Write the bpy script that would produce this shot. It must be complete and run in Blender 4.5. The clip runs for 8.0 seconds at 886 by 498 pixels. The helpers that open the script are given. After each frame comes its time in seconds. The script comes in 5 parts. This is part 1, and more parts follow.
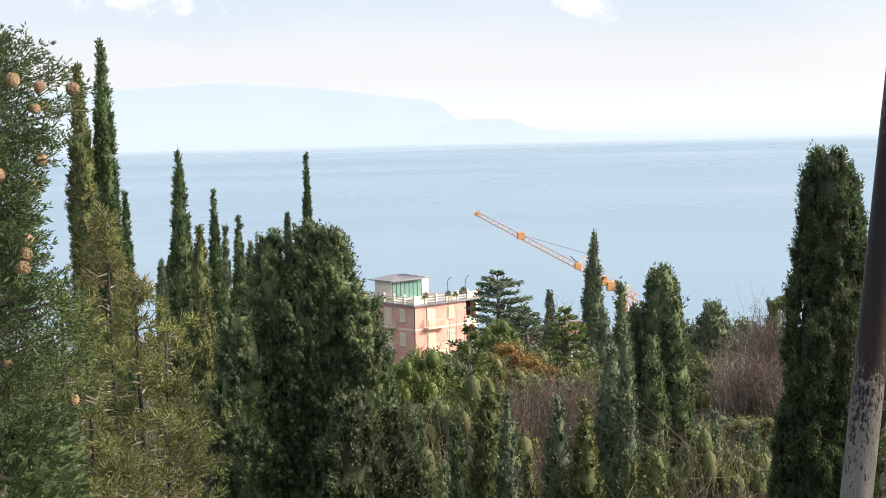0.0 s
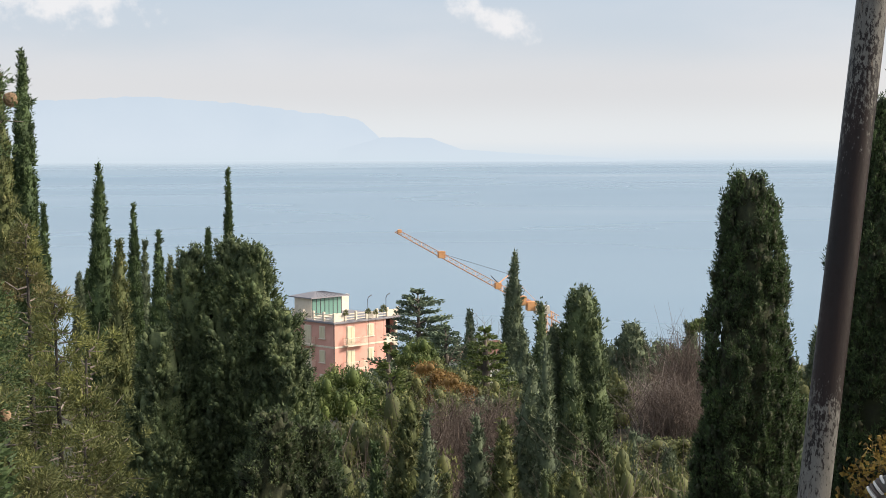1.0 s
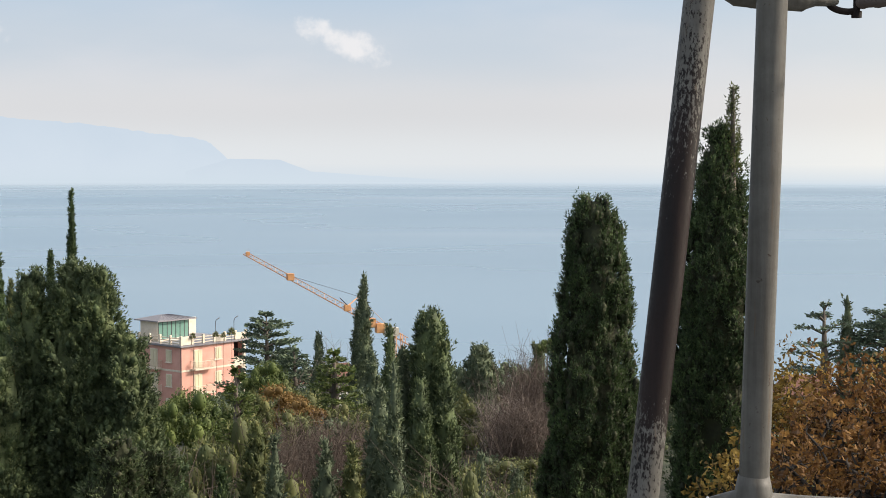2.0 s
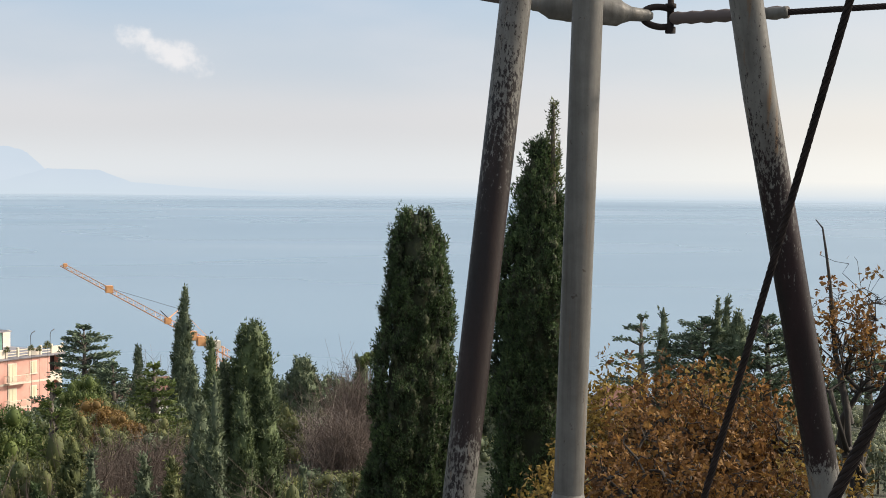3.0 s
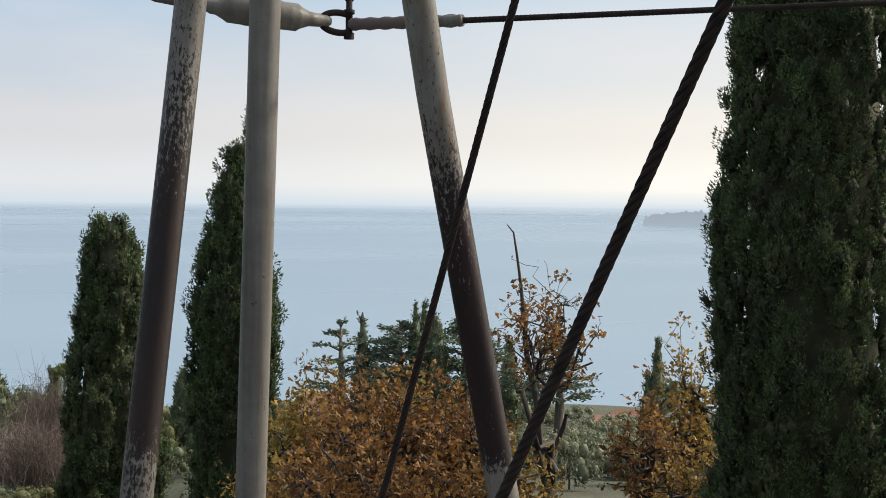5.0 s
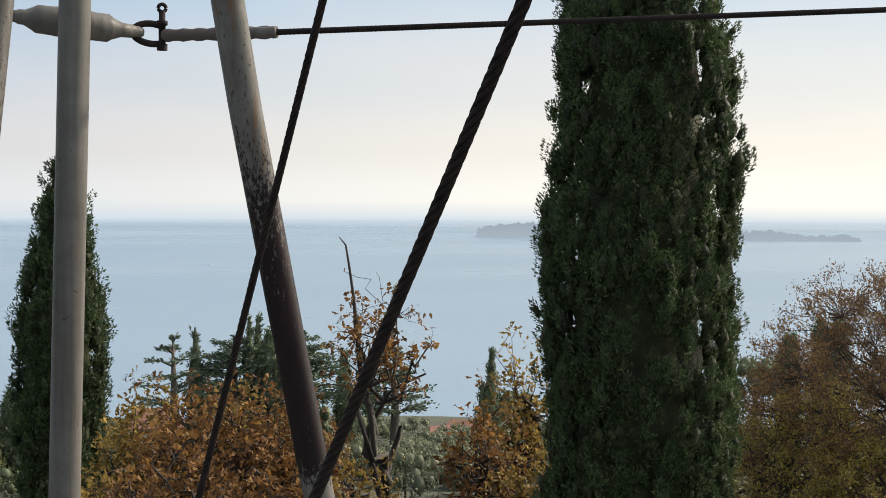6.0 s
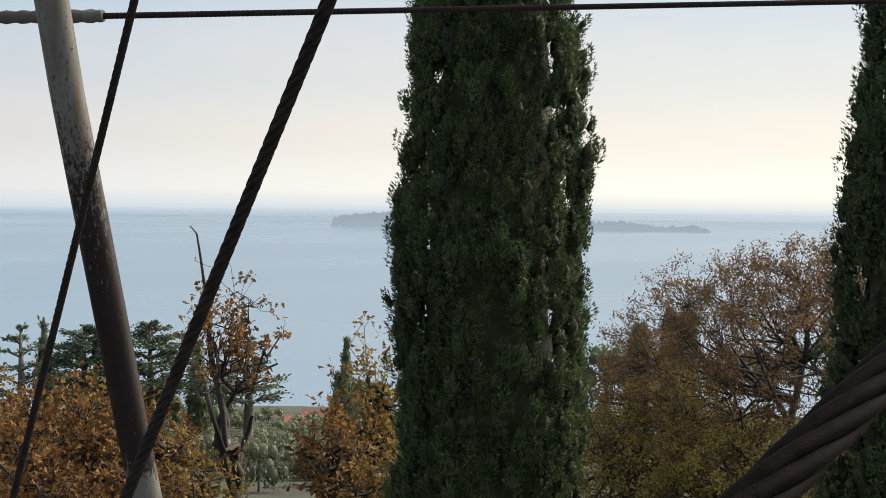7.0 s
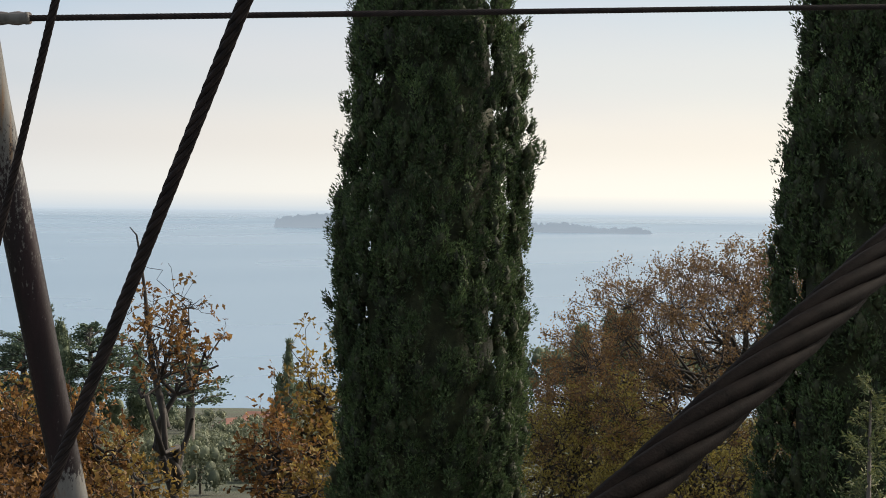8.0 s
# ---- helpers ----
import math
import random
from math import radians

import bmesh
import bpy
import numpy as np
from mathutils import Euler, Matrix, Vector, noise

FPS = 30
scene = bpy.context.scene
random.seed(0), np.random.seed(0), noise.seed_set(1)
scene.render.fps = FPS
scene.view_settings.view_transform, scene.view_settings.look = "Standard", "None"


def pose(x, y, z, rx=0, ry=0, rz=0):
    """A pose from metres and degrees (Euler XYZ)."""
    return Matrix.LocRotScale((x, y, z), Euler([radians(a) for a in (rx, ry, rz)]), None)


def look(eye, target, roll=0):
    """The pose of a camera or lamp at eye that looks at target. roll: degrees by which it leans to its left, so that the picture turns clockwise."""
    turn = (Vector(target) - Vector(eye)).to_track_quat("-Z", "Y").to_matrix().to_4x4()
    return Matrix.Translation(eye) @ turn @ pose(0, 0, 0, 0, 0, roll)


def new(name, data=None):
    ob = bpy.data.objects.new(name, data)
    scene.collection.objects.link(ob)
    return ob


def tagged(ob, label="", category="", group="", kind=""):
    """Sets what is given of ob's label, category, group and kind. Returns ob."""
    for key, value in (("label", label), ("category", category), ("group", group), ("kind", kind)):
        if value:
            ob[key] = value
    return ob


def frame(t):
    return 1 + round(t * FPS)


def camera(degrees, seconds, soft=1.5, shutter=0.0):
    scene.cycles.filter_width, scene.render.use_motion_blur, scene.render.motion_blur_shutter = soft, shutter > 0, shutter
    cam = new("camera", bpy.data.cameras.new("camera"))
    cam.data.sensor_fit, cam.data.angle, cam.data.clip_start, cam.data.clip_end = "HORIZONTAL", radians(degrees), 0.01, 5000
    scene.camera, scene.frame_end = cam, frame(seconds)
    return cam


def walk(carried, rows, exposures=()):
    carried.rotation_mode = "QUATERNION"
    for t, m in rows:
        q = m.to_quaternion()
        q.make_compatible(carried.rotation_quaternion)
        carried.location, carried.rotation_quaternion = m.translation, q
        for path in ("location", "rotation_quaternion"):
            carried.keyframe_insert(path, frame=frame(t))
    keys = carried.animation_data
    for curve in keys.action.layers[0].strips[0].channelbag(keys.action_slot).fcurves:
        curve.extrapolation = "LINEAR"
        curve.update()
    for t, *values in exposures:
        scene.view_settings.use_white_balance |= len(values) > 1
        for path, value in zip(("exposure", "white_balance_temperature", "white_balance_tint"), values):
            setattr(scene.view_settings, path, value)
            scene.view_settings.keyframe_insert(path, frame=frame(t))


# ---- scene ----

# ---- camera ----
PATH = [
    (0.0, 0.0000, 0.0000, -0.0000, 85.324, 1.308, -7.603),
    (0.5, -0.0591, 0.0298, 0.0017, 85.534, 0.718, -9.586),
    (1.0, -0.0569, 0.0292, 0.0018, 85.961, 0.195, -10.475),
    (1.5, -0.0394, 0.0316, 0.0012, 86.359, 0.290, -12.917),
    (2.8, 0.0193, 0.1081, 0.0001, 87.305, -0.783, -21.266),
    (3.0, 0.0239, 0.1114, 0.0008, 87.287, -0.656, -22.564),
    (3.5, 0.0312, 0.1139, 0.0004, 87.278, -0.707, -25.566),
    (4.0, 0.0388, 0.1221, 0.0004, 87.566, -0.737, -28.502),
    (5.5, 0.0689, 0.0993, 0.0000, 87.820, -0.525, -36.562),
    (6.0, 0.0794, 0.0870, -0.0014, 88.155, -0.312, -39.841),
    (6.5, 0.1074, 0.0817, -0.0023, 87.865, -0.363, -42.669),
    (7.0, 0.1195, 0.0736, -0.0009, 87.811, -0.702, -45.184),
    (7.5, 0.1324, 0.0668, 0.0025, 87.842, -0.722, -46.945),
    (8.0, 0.1222, 0.0392, 0.0019, 87.889, -0.805, -47.288),
]
cam = camera(32.0, 8.0, soft=0.9)
walk(cam, [(t, pose(*p)) for t, *p in PATH],
     exposures=[(0.0, 0.6), (0.2, 0.42), (0.5, 0.30), (1.0, 0.24), (3.0, 0.2), (5.5, 0.22), (8.0, 0.12)])

# ---- world and sun: hazy autumn sky, low sun beyond the picture's sunny end ----
SUN_AZ, SUN_EL = 104.0, 30.0
WATER_Z = -66.0


def heading(az, el=0.0):
    a, e = radians(az), radians(el)
    return Vector((math.sin(a) * math.cos(e), math.cos(a) * math.cos(e), math.sin(e)))


def spot(az, d, el=0.0):
    """A place d metres off (level distance) at a bearing and an elevation."""
    a = radians(az)
    return Vector((math.sin(a) * d, math.cos(a) * d, math.tan(radians(el)) * d))


world = bpy.data.worlds.new("sky")
scene.world = world
world.use_nodes = True
wn, wl = world.node_tree.nodes, world.node_tree.links


def wnode(kind, **kw):
    n = wn.new(kind)
    for k, v in kw.items():
        n.inputs[int(k[1:])].default_value = v
    return n


sky = wn.new("ShaderNodeTexSky")
sky.sky_type, sky.sun_disc = "NISHITA", False
sky.sun_elevation, sky.sun_rotation = radians(SUN_EL), radians(SUN_AZ)
sky.air_density, sky.dust_density, sky.ozone_density = 1.0, 1.0, 1.5
clear = wnode("ShaderNodeVectorMath", _1=(0.075, 0.075, 0.075))
clear.operation = "MULTIPLY"
wl.new(sky.outputs[0], clear.inputs[0])
coord = wn.new("ShaderNodeTexCoord")
split = wn.new("ShaderNodeSeparateXYZ")
wl.new(coord.outputs["Generated"], split.inputs[0])
veil = wn.new("ShaderNodeValToRGB")      # haze veil by elevation
veil.color_ramp.interpolation = "EASE"
stops = [(0.0, (0.75, 0.78, 0.81)), (0.035, (0.665, 0.67, 0.70)), (0.075, (0.55, 0.61, 0.69)), (0.13, (0.42, 0.55, 0.70)), (0.45, (0.56, 0.65, 0.77)), (1.0, (0.56, 0.63, 0.74))]
while len(veil.color_ramp.elements) < len(stops):
    veil.color_ramp.elements.new(0.5)
for e, (p, c) in zip(veil.color_ramp.elements, stops):
    e.position, e.color = p, (*c, 1)
wl.new(split.outputs[2], veil.inputs[0])
mix = wn.new("ShaderNodeMix")
mix.data_type = "RGBA"
mix.inputs[0].default_value = 0.85
wl.new(clear.outputs[0], mix.inputs[6])
wl.new(veil.outputs[0], mix.inputs[7])
# warm glow about the sun
toward = wnode("ShaderNodeVectorMath", _1=tuple(heading(SUN_AZ - 26, 3)))
toward.operation = "DOT_PRODUCT"
wl.new(coord.outputs["Generated"], toward.inputs[0])
glow = wn.new("ShaderNodeMapRange")
glow.inputs[1].default_value, glow.inputs[2].default_value = 0.5, 1.0
glow.interpolation_type = "SMOOTHSTEP"
wl.new(toward.outputs["Value"], glow.inputs[0])
warm = wn.new("ShaderNodeMix")
warm.data_type, warm.blend_type = "RGBA", "ADD"
warm.inputs[7].default_value = (0.28, 0.215, 0.10, 1)
low = wn.new("ShaderNodeMapRange")
low.inputs[1].default_value, low.inputs[2].default_value, low.inputs[3].default_value, low.inputs[4].default_value = 0.0, 0.30, 1.0, 0.25
wl.new(split.outputs[2], low.inputs[0])
lowglow = wn.new("ShaderNodeMath")
lowglow.operation = "MULTIPLY"
wl.new(glow.outputs[0], lowglow.inputs[0])
wl.new(low.outputs[0], lowglow.inputs[1])
wl.new(lowglow.outputs[0], warm.inputs[0])
wl.new(mix.outputs[2], warm.inputs[6])
# low banks of cloud: soft noise, stretched level, in a belt of elevations, fullest on the side away from the sun
stretch = wn.new("ShaderNodeMapping")
stretch.inputs[3].default_value = (3.2, 3.2, 10.0)
wl.new(coord.outputs["Generated"], stretch.inputs[0])
puff = wnode("ShaderNodeTexNoise", _2=1.6, _3=5.0, _4=0.5)
wl.new(stretch.outputs[0], puff.inputs[0])
edge = wn.new("ShaderNodeMapRange")
edge.inputs[1].default_value, edge.inputs[2].default_value = 0.36, 0.70
edge.interpolation_type = "SMOOTHSTEP"
wl.new(puff.outputs["Fac"], edge.inputs[0])
belt = wn.new("ShaderNodeValToRGB")
for e, (p, v) in zip([*belt.color_ramp.elements] + [belt.color_ramp.elements.new(0.5) for _ in range(2)], [(0.02, 0.0), (0.3, 0.10), (0.06, 0.30), (0.13, 0.24)]):
    e.position, e.color = p, (v, v, v, 1)
wl.new(split.outputs[2], belt.inputs[0])
bank = wn.new("ShaderNodeMath")
bank.operation = "MULTIPLY"
wl.new(edge.outputs[0], bank.inputs[0])
wl.new(belt.outputs[0], bank.inputs[1])
cloud = wn.new("ShaderNodeMix")
cloud.data_type = "RGBA"
cloud.inputs[7].default_value = (0.73, 0.70, 0.71, 1)
wl.new(bank.outputs[0], cloud.inputs[0])
wl.new(warm.outputs[2], cloud.inputs[6])
# heaps of cloud above the far shore: slanting ovals with ragged edges
curl = wnode("ShaderNodeTexNoise", _2=60.0, _3=6.0, _4=0.6)
wl.new(coord.outputs["Generated"], curl.inputs[0])


def heap(below, az, el, size, slim, slant, strength):
    h = heading(az, el)
    right = Vector((math.cos(radians(az)), -math.sin(radians(az)), 0))
    rise = right.cross(h)
    a = radians(slant)
    offset = wnode("ShaderNodeVectorMath", _1=tuple(h))
    offset.operation = "SUBTRACT"
    wl.new(coord.outputs["Generated"], offset.inputs[0])
    pair = wn.new("ShaderNodeCombineXYZ")
    for i, axis in enumerate(((right * math.cos(a) - rise * math.sin(a)) / size, (rise * math.cos(a) + right * math.sin(a)) / (size * slim))):
        dot = wnode("ShaderNodeVectorMath", _1=tuple(axis))
        dot.operation = "DOT_PRODUCT"
        wl.new(offset.outputs[0], dot.inputs[0])
        wl.new(dot.outputs["Value"], pair.inputs[i])
    reach = wn.new("ShaderNodeVectorMath")
    reach.operation = "LENGTH"
    wl.new(pair.outputs[0], reach.inputs[0])
    ragged = wn.new("ShaderNodeMath")
    ragged.operation = "MULTIPLY_ADD"
    ragged.inputs[1].default_value = 2.6
    wl.new(curl.outputs["Fac"], ragged.inputs[0])
    wl.new(reach.outputs["Value"], ragged.inputs[2])
    soft = wn.new("ShaderNodeMapRange")
    soft.interpolation_type = "SMOOTHSTEP"
    soft.inputs[1].default_value, soft.inputs[2].default_value, soft.inputs[3].default_value, soft.inputs[4].default_value = 1.5, 2.3, strength, 0.0
    wl.new(ragged.outputs[0], soft.inputs[0])
    c = wn.new("ShaderNodeMix")
    c.data_type = "RGBA"
    c.inputs[7].default_value = (0.88, 0.84, 0.82, 1)
    wl.new(soft.outputs[0], c.inputs[0])
    wl.new(below, c.inputs[6])
    return c.outputs[2]


heaped = heap(cloud.outputs[2], 12.3, 4.5, 0.030, 0.34, 18, 0.6)
heaped = heap(heaped, -3.4, 5.2, 0.06, 0.35, 8, 0.6)
# broad bright veil round the hidden sun
sunward = wnode("ShaderNodeVectorMath", _1=tuple(heading(SUN_AZ, SUN_EL)))
sunward.operation = "DOT_PRODUCT"
wl.new(coord.outputs["Generated"], sunward.inputs[0])
halo = wn.new("ShaderNodeMapRange")
halo.interpolation_type = "SMOOTHSTEP"
halo.inputs[1].default_value, halo.inputs[2].default_value = 0.70, 1.0
wl.new(sunward.outputs["Value"], halo.inputs[0])
aureole = wn.new("ShaderNodeMix")
aureole.data_type, aureole.blend_type = "RGBA", "ADD"
aureole.inputs[7].default_value = (3.4, 3.0, 2.5, 1)
wl.new(halo.outputs[0], aureole.inputs[0])
wl.new(heaped, aureole.inputs[6])
wl.new(aureole.outputs[2], wn["Background"].inputs[0])
wn["Background"].inputs[1].default_value = 1.0

sun = new("sun", bpy.data.lights.new("sun", "SUN"))
sun.data.energy, sun.data.angle, sun.data.color = 3.5, radians(4), (1.0, 0.88, 0.72)
sun.matrix_world = look((0, 0, 0), -heading(SUN_AZ, SUN_EL))


# ---- materials ----
def material(name, colour, rough=0.7, metal=0.0):
    m = bpy.data.materials.new(name)
    m.use_nodes = True
    b = m.node_tree.nodes["Principled BSDF"]
    b.inputs["Base Color"].default_value = (*colour, 1)
    b.inputs["Roughness"].default_value, b.inputs["Metallic"].default_value = rough, metal
    return m


def link(m, a, b):
    m.node_tree.links.new(a, b)


def ramp(m, fac, stops):
    r = m.node_tree.nodes.new("ShaderNodeValToRGB")
    while len(r.color_ramp.elements) < len(stops):
        r.color_ramp.elements.new(0.5)
    for e, (p, c) in zip(r.color_ramp.elements, stops):
        e.position, e.color = p, (*c, 1)
    link(m, fac, r.inputs[0])
    return r.outputs[0]


def grain(m, scale, detail=4.0, squash=(1, 1, 1), rough=0.55):
    n = m.node_tree.nodes
    c, s, t = n.new("ShaderNodeTexCoord"), n.new("ShaderNodeMapping"), n.new("ShaderNodeTexNoise")
    s.inputs[3].default_value = squash
    t.inputs["Scale"].default_value, t.inputs["Detail"].default_value, t.inputs["Roughness"].default_value = scale, detail, rough
    link(m, c.outputs["Object"], s.inputs[0])
    link(m, s.outputs[0], t.inputs["Vector"])
    return t.outputs["Fac"]


def blend(m, fac, a, b, kind="MIX"):
    x = m.node_tree.nodes.new("ShaderNodeMix")
    x.data_type, x.blend_type = "RGBA", kind
    for sock, v in ((0, fac), (6, a), (7, b)):
        if isinstance(v, bpy.types.NodeSocket):
            link(m, v, x.inputs[sock])
        else:
            x.inputs[sock].default_value = v if sock == 0 else (*v, 1)
    return x.outputs[2]


def bump(m, height, strength=0.3, distance=0.01):
    b = m.node_tree.nodes.new("ShaderNodeBump")
    b.inputs["Strength"].default_value, b.inputs["Distance"].default_value = strength, distance
    link(m, height, b.inputs["Height"])
    link(m, b.outputs[0], m.node_tree.nodes["Principled BSDF"].inputs["Normal"])


def painted(m, sock):
    link(m, sock, m.node_tree.nodes["Principled BSDF"].inputs["Base Color"])


def foliage(name, dark, mid, light, patch=0.9, through_light=0.25, tint=None):
    """Leaves: each one a little different, whole tufts lighter or duller; light passes through."""
    m = material(name, mid, 0.62)
    n = m.node_tree.nodes
    g = n.new("ShaderNodeNewGeometry")
    leafy = ramp(m, g.outputs["Random Per Island"], [(0.0, dark), (0.5, mid), (1.0, light)])
    tuft = ramp(m, grain(m, patch, 3.0), [(0.3, (0.62, 0.62, 0.62)), (0.7, (1.3, 1.25, 1.05))])
    col = blend(m, 1.0, leafy, tuft, "MULTIPLY")
    clump = grain(m, patch * 5.5, 3.0, rough=0.6)
    col = blend(m, 1.0, col, ramp(m, clump, [(0.34, (0.88, 0.88, 0.9)), (0.66, (1.4, 1.38, 1.3))]), "MULTIPLY")
    bump(m, grain(m, patch * 22.0, 4.0), 0.6, 0.03)
    if tint:
        dull = ramp(m, grain(m, patch * 0.37, 2.0), [(0.55, (0, 0, 0)), (0.72, (1, 1, 1))])
        col = blend(m, dull, col, tint)
    painted(m, col)
    t, x = n.new("ShaderNodeBsdfTranslucent"), n.new("ShaderNodeMixShader")
    x.inputs[0].default_value = through_light
    link(m, col, t.inputs[0])
    link(m, n["Principled BSDF"].outputs[0], x.inputs[1])
    link(m, t.outputs[0], x.inputs[2])
    link(m, x.outputs[0], n["Material Output"].inputs[0])
    n["Principled BSDF"].inputs["Specular IOR Level"].default_value = 0.25
    return m


CYPRESS = foliage("cypress_leaves", (0.036, 0.060, 0.030), (0.058, 0.092, 0.044), (0.098, 0.138, 0.064), 1.3, 0.2)
CYPRESS_BROAD = foliage("broad_cypress_leaves", (0.055, 0.080, 0.045), (0.082, 0.114, 0.060), (0.128, 0.160, 0.082), 1.1, 0.22)
# lit copy of the cypress green: sunlight put into the colour, plus browning patches
CYPRESS_LIT = foliage("cypress_leaves_lit_yellowing", (0.055, 0.074, 0.036), (0.10, 0.122, 0.054), (0.18, 0.185, 0.085), 1.1, 0.25, (0.10, 0.085, 0.04))
# paler, greyer cypress green: distance haze put into the leaf colour
CYPRESS_FAR = foliage("cypress_leaves_hazed", (0.070, 0.096, 0.068), (0.102, 0.134, 0.092), (0.145, 0.172, 0.115), 0.6, 0.25)
GOLDEN = foliage("young_conifer_leaves", (0.080, 0.098, 0.042), (0.135, 0.152, 0.062), (0.205, 0.215, 0.09), 1.0, 0.3, (0.17, 0.125, 0.06))
# darkened leaf colour: painted shade for the gaps inside near crowns
INNER_SHADE = foliage("shaded_inner_leaves", (0.020, 0.026, 0.014), (0.030, 0.038, 0.020), (0.042, 0.048, 0.026), 2.5, 0.05)
# cedar green lightened for distance haze as well
CEDAR = foliage("cedar_needles", (0.065, 0.095, 0.075), (0.095, 0.135, 0.10), (0.14, 0.18, 0.125), 0.3, 0.15)
PINE = foliage("pine_needles", (0.05, 0.08, 0.03), (0.09, 0.125, 0.04), (0.15, 0.18, 0.07), 0.5, 0.25)
SHRUB = foliage("shrub_leaves", (0.075, 0.092, 0.045), (0.125, 0.142, 0.065), (0.19, 0.20, 0.09), 0.35, 0.3, (0.13, 0.10, 0.06))
RUSSET = foliage("russet_leaves", (0.10, 0.06, 0.025), (0.19, 0.12, 0.045), (0.28, 0.19, 0.08), 0.4, 0.3)
OLIVE = foliage("olive_leaves", (0.10, 0.12, 0.085), (0.15, 0.17, 0.12), (0.22, 0.24, 0.17), 0.4, 0.2)
OAK = foliage("oak_leaves", (0.078, 0.042, 0.021), (0.165, 0.084, 0.033), (0.28, 0.158, 0.055), 0.9, 0.35, (0.19, 0.145, 0.05))
OAK_YELLOW = foliage("yellow_oak_leaves", (0.11, 0.072, 0.025), (0.21, 0.145, 0.042), (0.32, 0.23, 0.07), 0.9, 0.35, (0.22, 0.10, 0.04))
FADED = foliage("faded_leaves", (0.10, 0.060, 0.035), (0.17, 0.104, 0.052), (0.25, 0.165, 0.076), 0.35, 0.4, (0.18, 0.13, 0.055))
GREENING = foliage("yellow_green_leaves", (0.16, 0.13, 0.04), (0.26, 0.22, 0.065), (0.37, 0.32, 0.10), 0.5, 0.45, (0.30, 0.18, 0.06))


def make_bark(name, a, b):
    m = material(name, a, 0.85)
    n = grain(m, 9.0, 6.0, (1, 1, 0.25))
    painted(m, ramp(m, n, [(0.3, a), (0.7, b)]))
    bump(m, n, 0.6, 0.02)
    return m


BARK = make_bark("bark", (0.055, 0.045, 0.036), (0.12, 0.10, 0.08))
DARK_BARK = make_bark("oak_bark", (0.018, 0.015, 0.013), (0.05, 0.042, 0.034))
GREY_TWIG = make_bark("bare_twigs", (0.16, 0.13, 0.115), (0.30, 0.25, 0.22))
BROWN_TWIG = make_bark("brown_twigs", (0.065, 0.048, 0.038), (0.135, 0.10, 0.082))


def steel(name, patches, rust, gloss=0.42):
    """Weathered grey paint on tube with long runs; patches: at which local heights the dark coat shows, as (z, share) pairs."""
    m = material(name, (0.3, 0.3, 0.29), gloss)
    n = m.node_tree.nodes
    fine, runs, chips = grain(m, 160.0, 5.0), grain(m, 38.0, 5.0, (1, 1, 0.035), 0.6), grain(m, 210.0, 5.0, (1, 1, 0.42), 0.72)
    grey = ramp(m, runs, [(0.28, (0.062, 0.056, 0.048)), (0.45, (0.105, 0.10, 0.092)), (0.72, (0.155, 0.15, 0.14))])
    grey = blend(m, 1.0, grey, ramp(m, grain(m, 22.0, 6.0, rough=0.7), [(0.3, (0.78, 0.77, 0.75)), (0.7, (1.12, 1.12, 1.1))]), "MULTIPLY")
    spots = ramp(m, grain(m, 46.0, 5.0, (1, 1, 0.05), 0.7), [(0.60, (0, 0, 0)), (0.70, (1, 1, 1))])
    grey = blend(m, spots, grey, (0.12, 0.075, 0.042))
    pits = ramp(m, grain(m, 75.0, 3.0), [(0.27, (1, 1, 1)), (0.31, (0, 0, 0))])
    grey = blend(m, pits, grey, (0.055, 0.045, 0.038))
    coat = ramp(m, grain(m, 30.0, 4.0, (1, 1, 0.06), 0.6), [(0.3, (0.008, 0.007, 0.007)), (0.55, tuple(0.55 * v for v in rust)), (0.75, rust)])
    c, s = n.new("ShaderNodeTexCoord"), n.new("ShaderNodeSeparateXYZ")
    link(m, c.outputs["Object"], s.inputs[0])
    span = n.new("ShaderNodeMapRange")
    span.inputs[1].default_value, span.inputs[2].default_value = patches[0][0], patches[-1][0]
    link(m, s.outputs[2], span.inputs[0])
    wide = patches[-1][0] - patches[0][0]
    share = ramp(m, span.outputs[0], [((z - patches[0][0]) / wide, (v, v, v)) for z, v in patches])
    both = blend(m, 0.35, ramp(m, chips, [(0.30, (0.2,) * 3), (0.70, (0.8,) * 3)]), runs)
    add = n.new("ShaderNodeMath")
    add.operation = "ADD"
    link(m, share, add.inputs[0])
    link(m, both, add.inputs[1])
    mask = ramp(m, add.outputs[0], [(0.70, (0, 0, 0)), (0.78, (1, 1, 1))])
    painted(m, blend(m, mask, grey, coat))
    link(m, ramp(m, fine, [(0.3, (gloss - 0.1,) * 3), (0.7, (gloss + 0.2,) * 3)]), n["Principled BSDF"].inputs["Roughness"])
    bump(m, both, 0.35, 0.0015)
    n["Principled BSDF"].inputs["Specular IOR Level"].default_value = 0.2
    return m


STEEL_A = steel("steel_worn_dark", [(-0.6, 0.10), (-0.42, 0.25), (-0.30, 0.54), (-0.12, 0.52), (-0.04, 0.36), (0.10, 0.24), (0.6, 0.0)], (0.024, 0.014, 0.012))
STEEL_B = steel("steel_grey", [(-0.6, 0.0), (0.0, 0.06), (0.6, 0.0)], (0.20, 0.12, 0.06))
STEEL_C = steel("steel_worn_purple", [(-0.62, 0.0), (-0.46, 0.04), (-0.40, 0.42), (-0.16, 0.41), (0.0, 0.28), (0.12, 0.12), (0.6, 0.0)], (0.022, 0.011, 0.012))
FITTING = steel("fitting_grey", [(-0.5, 0.05), (0.5, 0.05)], (0.12, 0.10, 0.085))
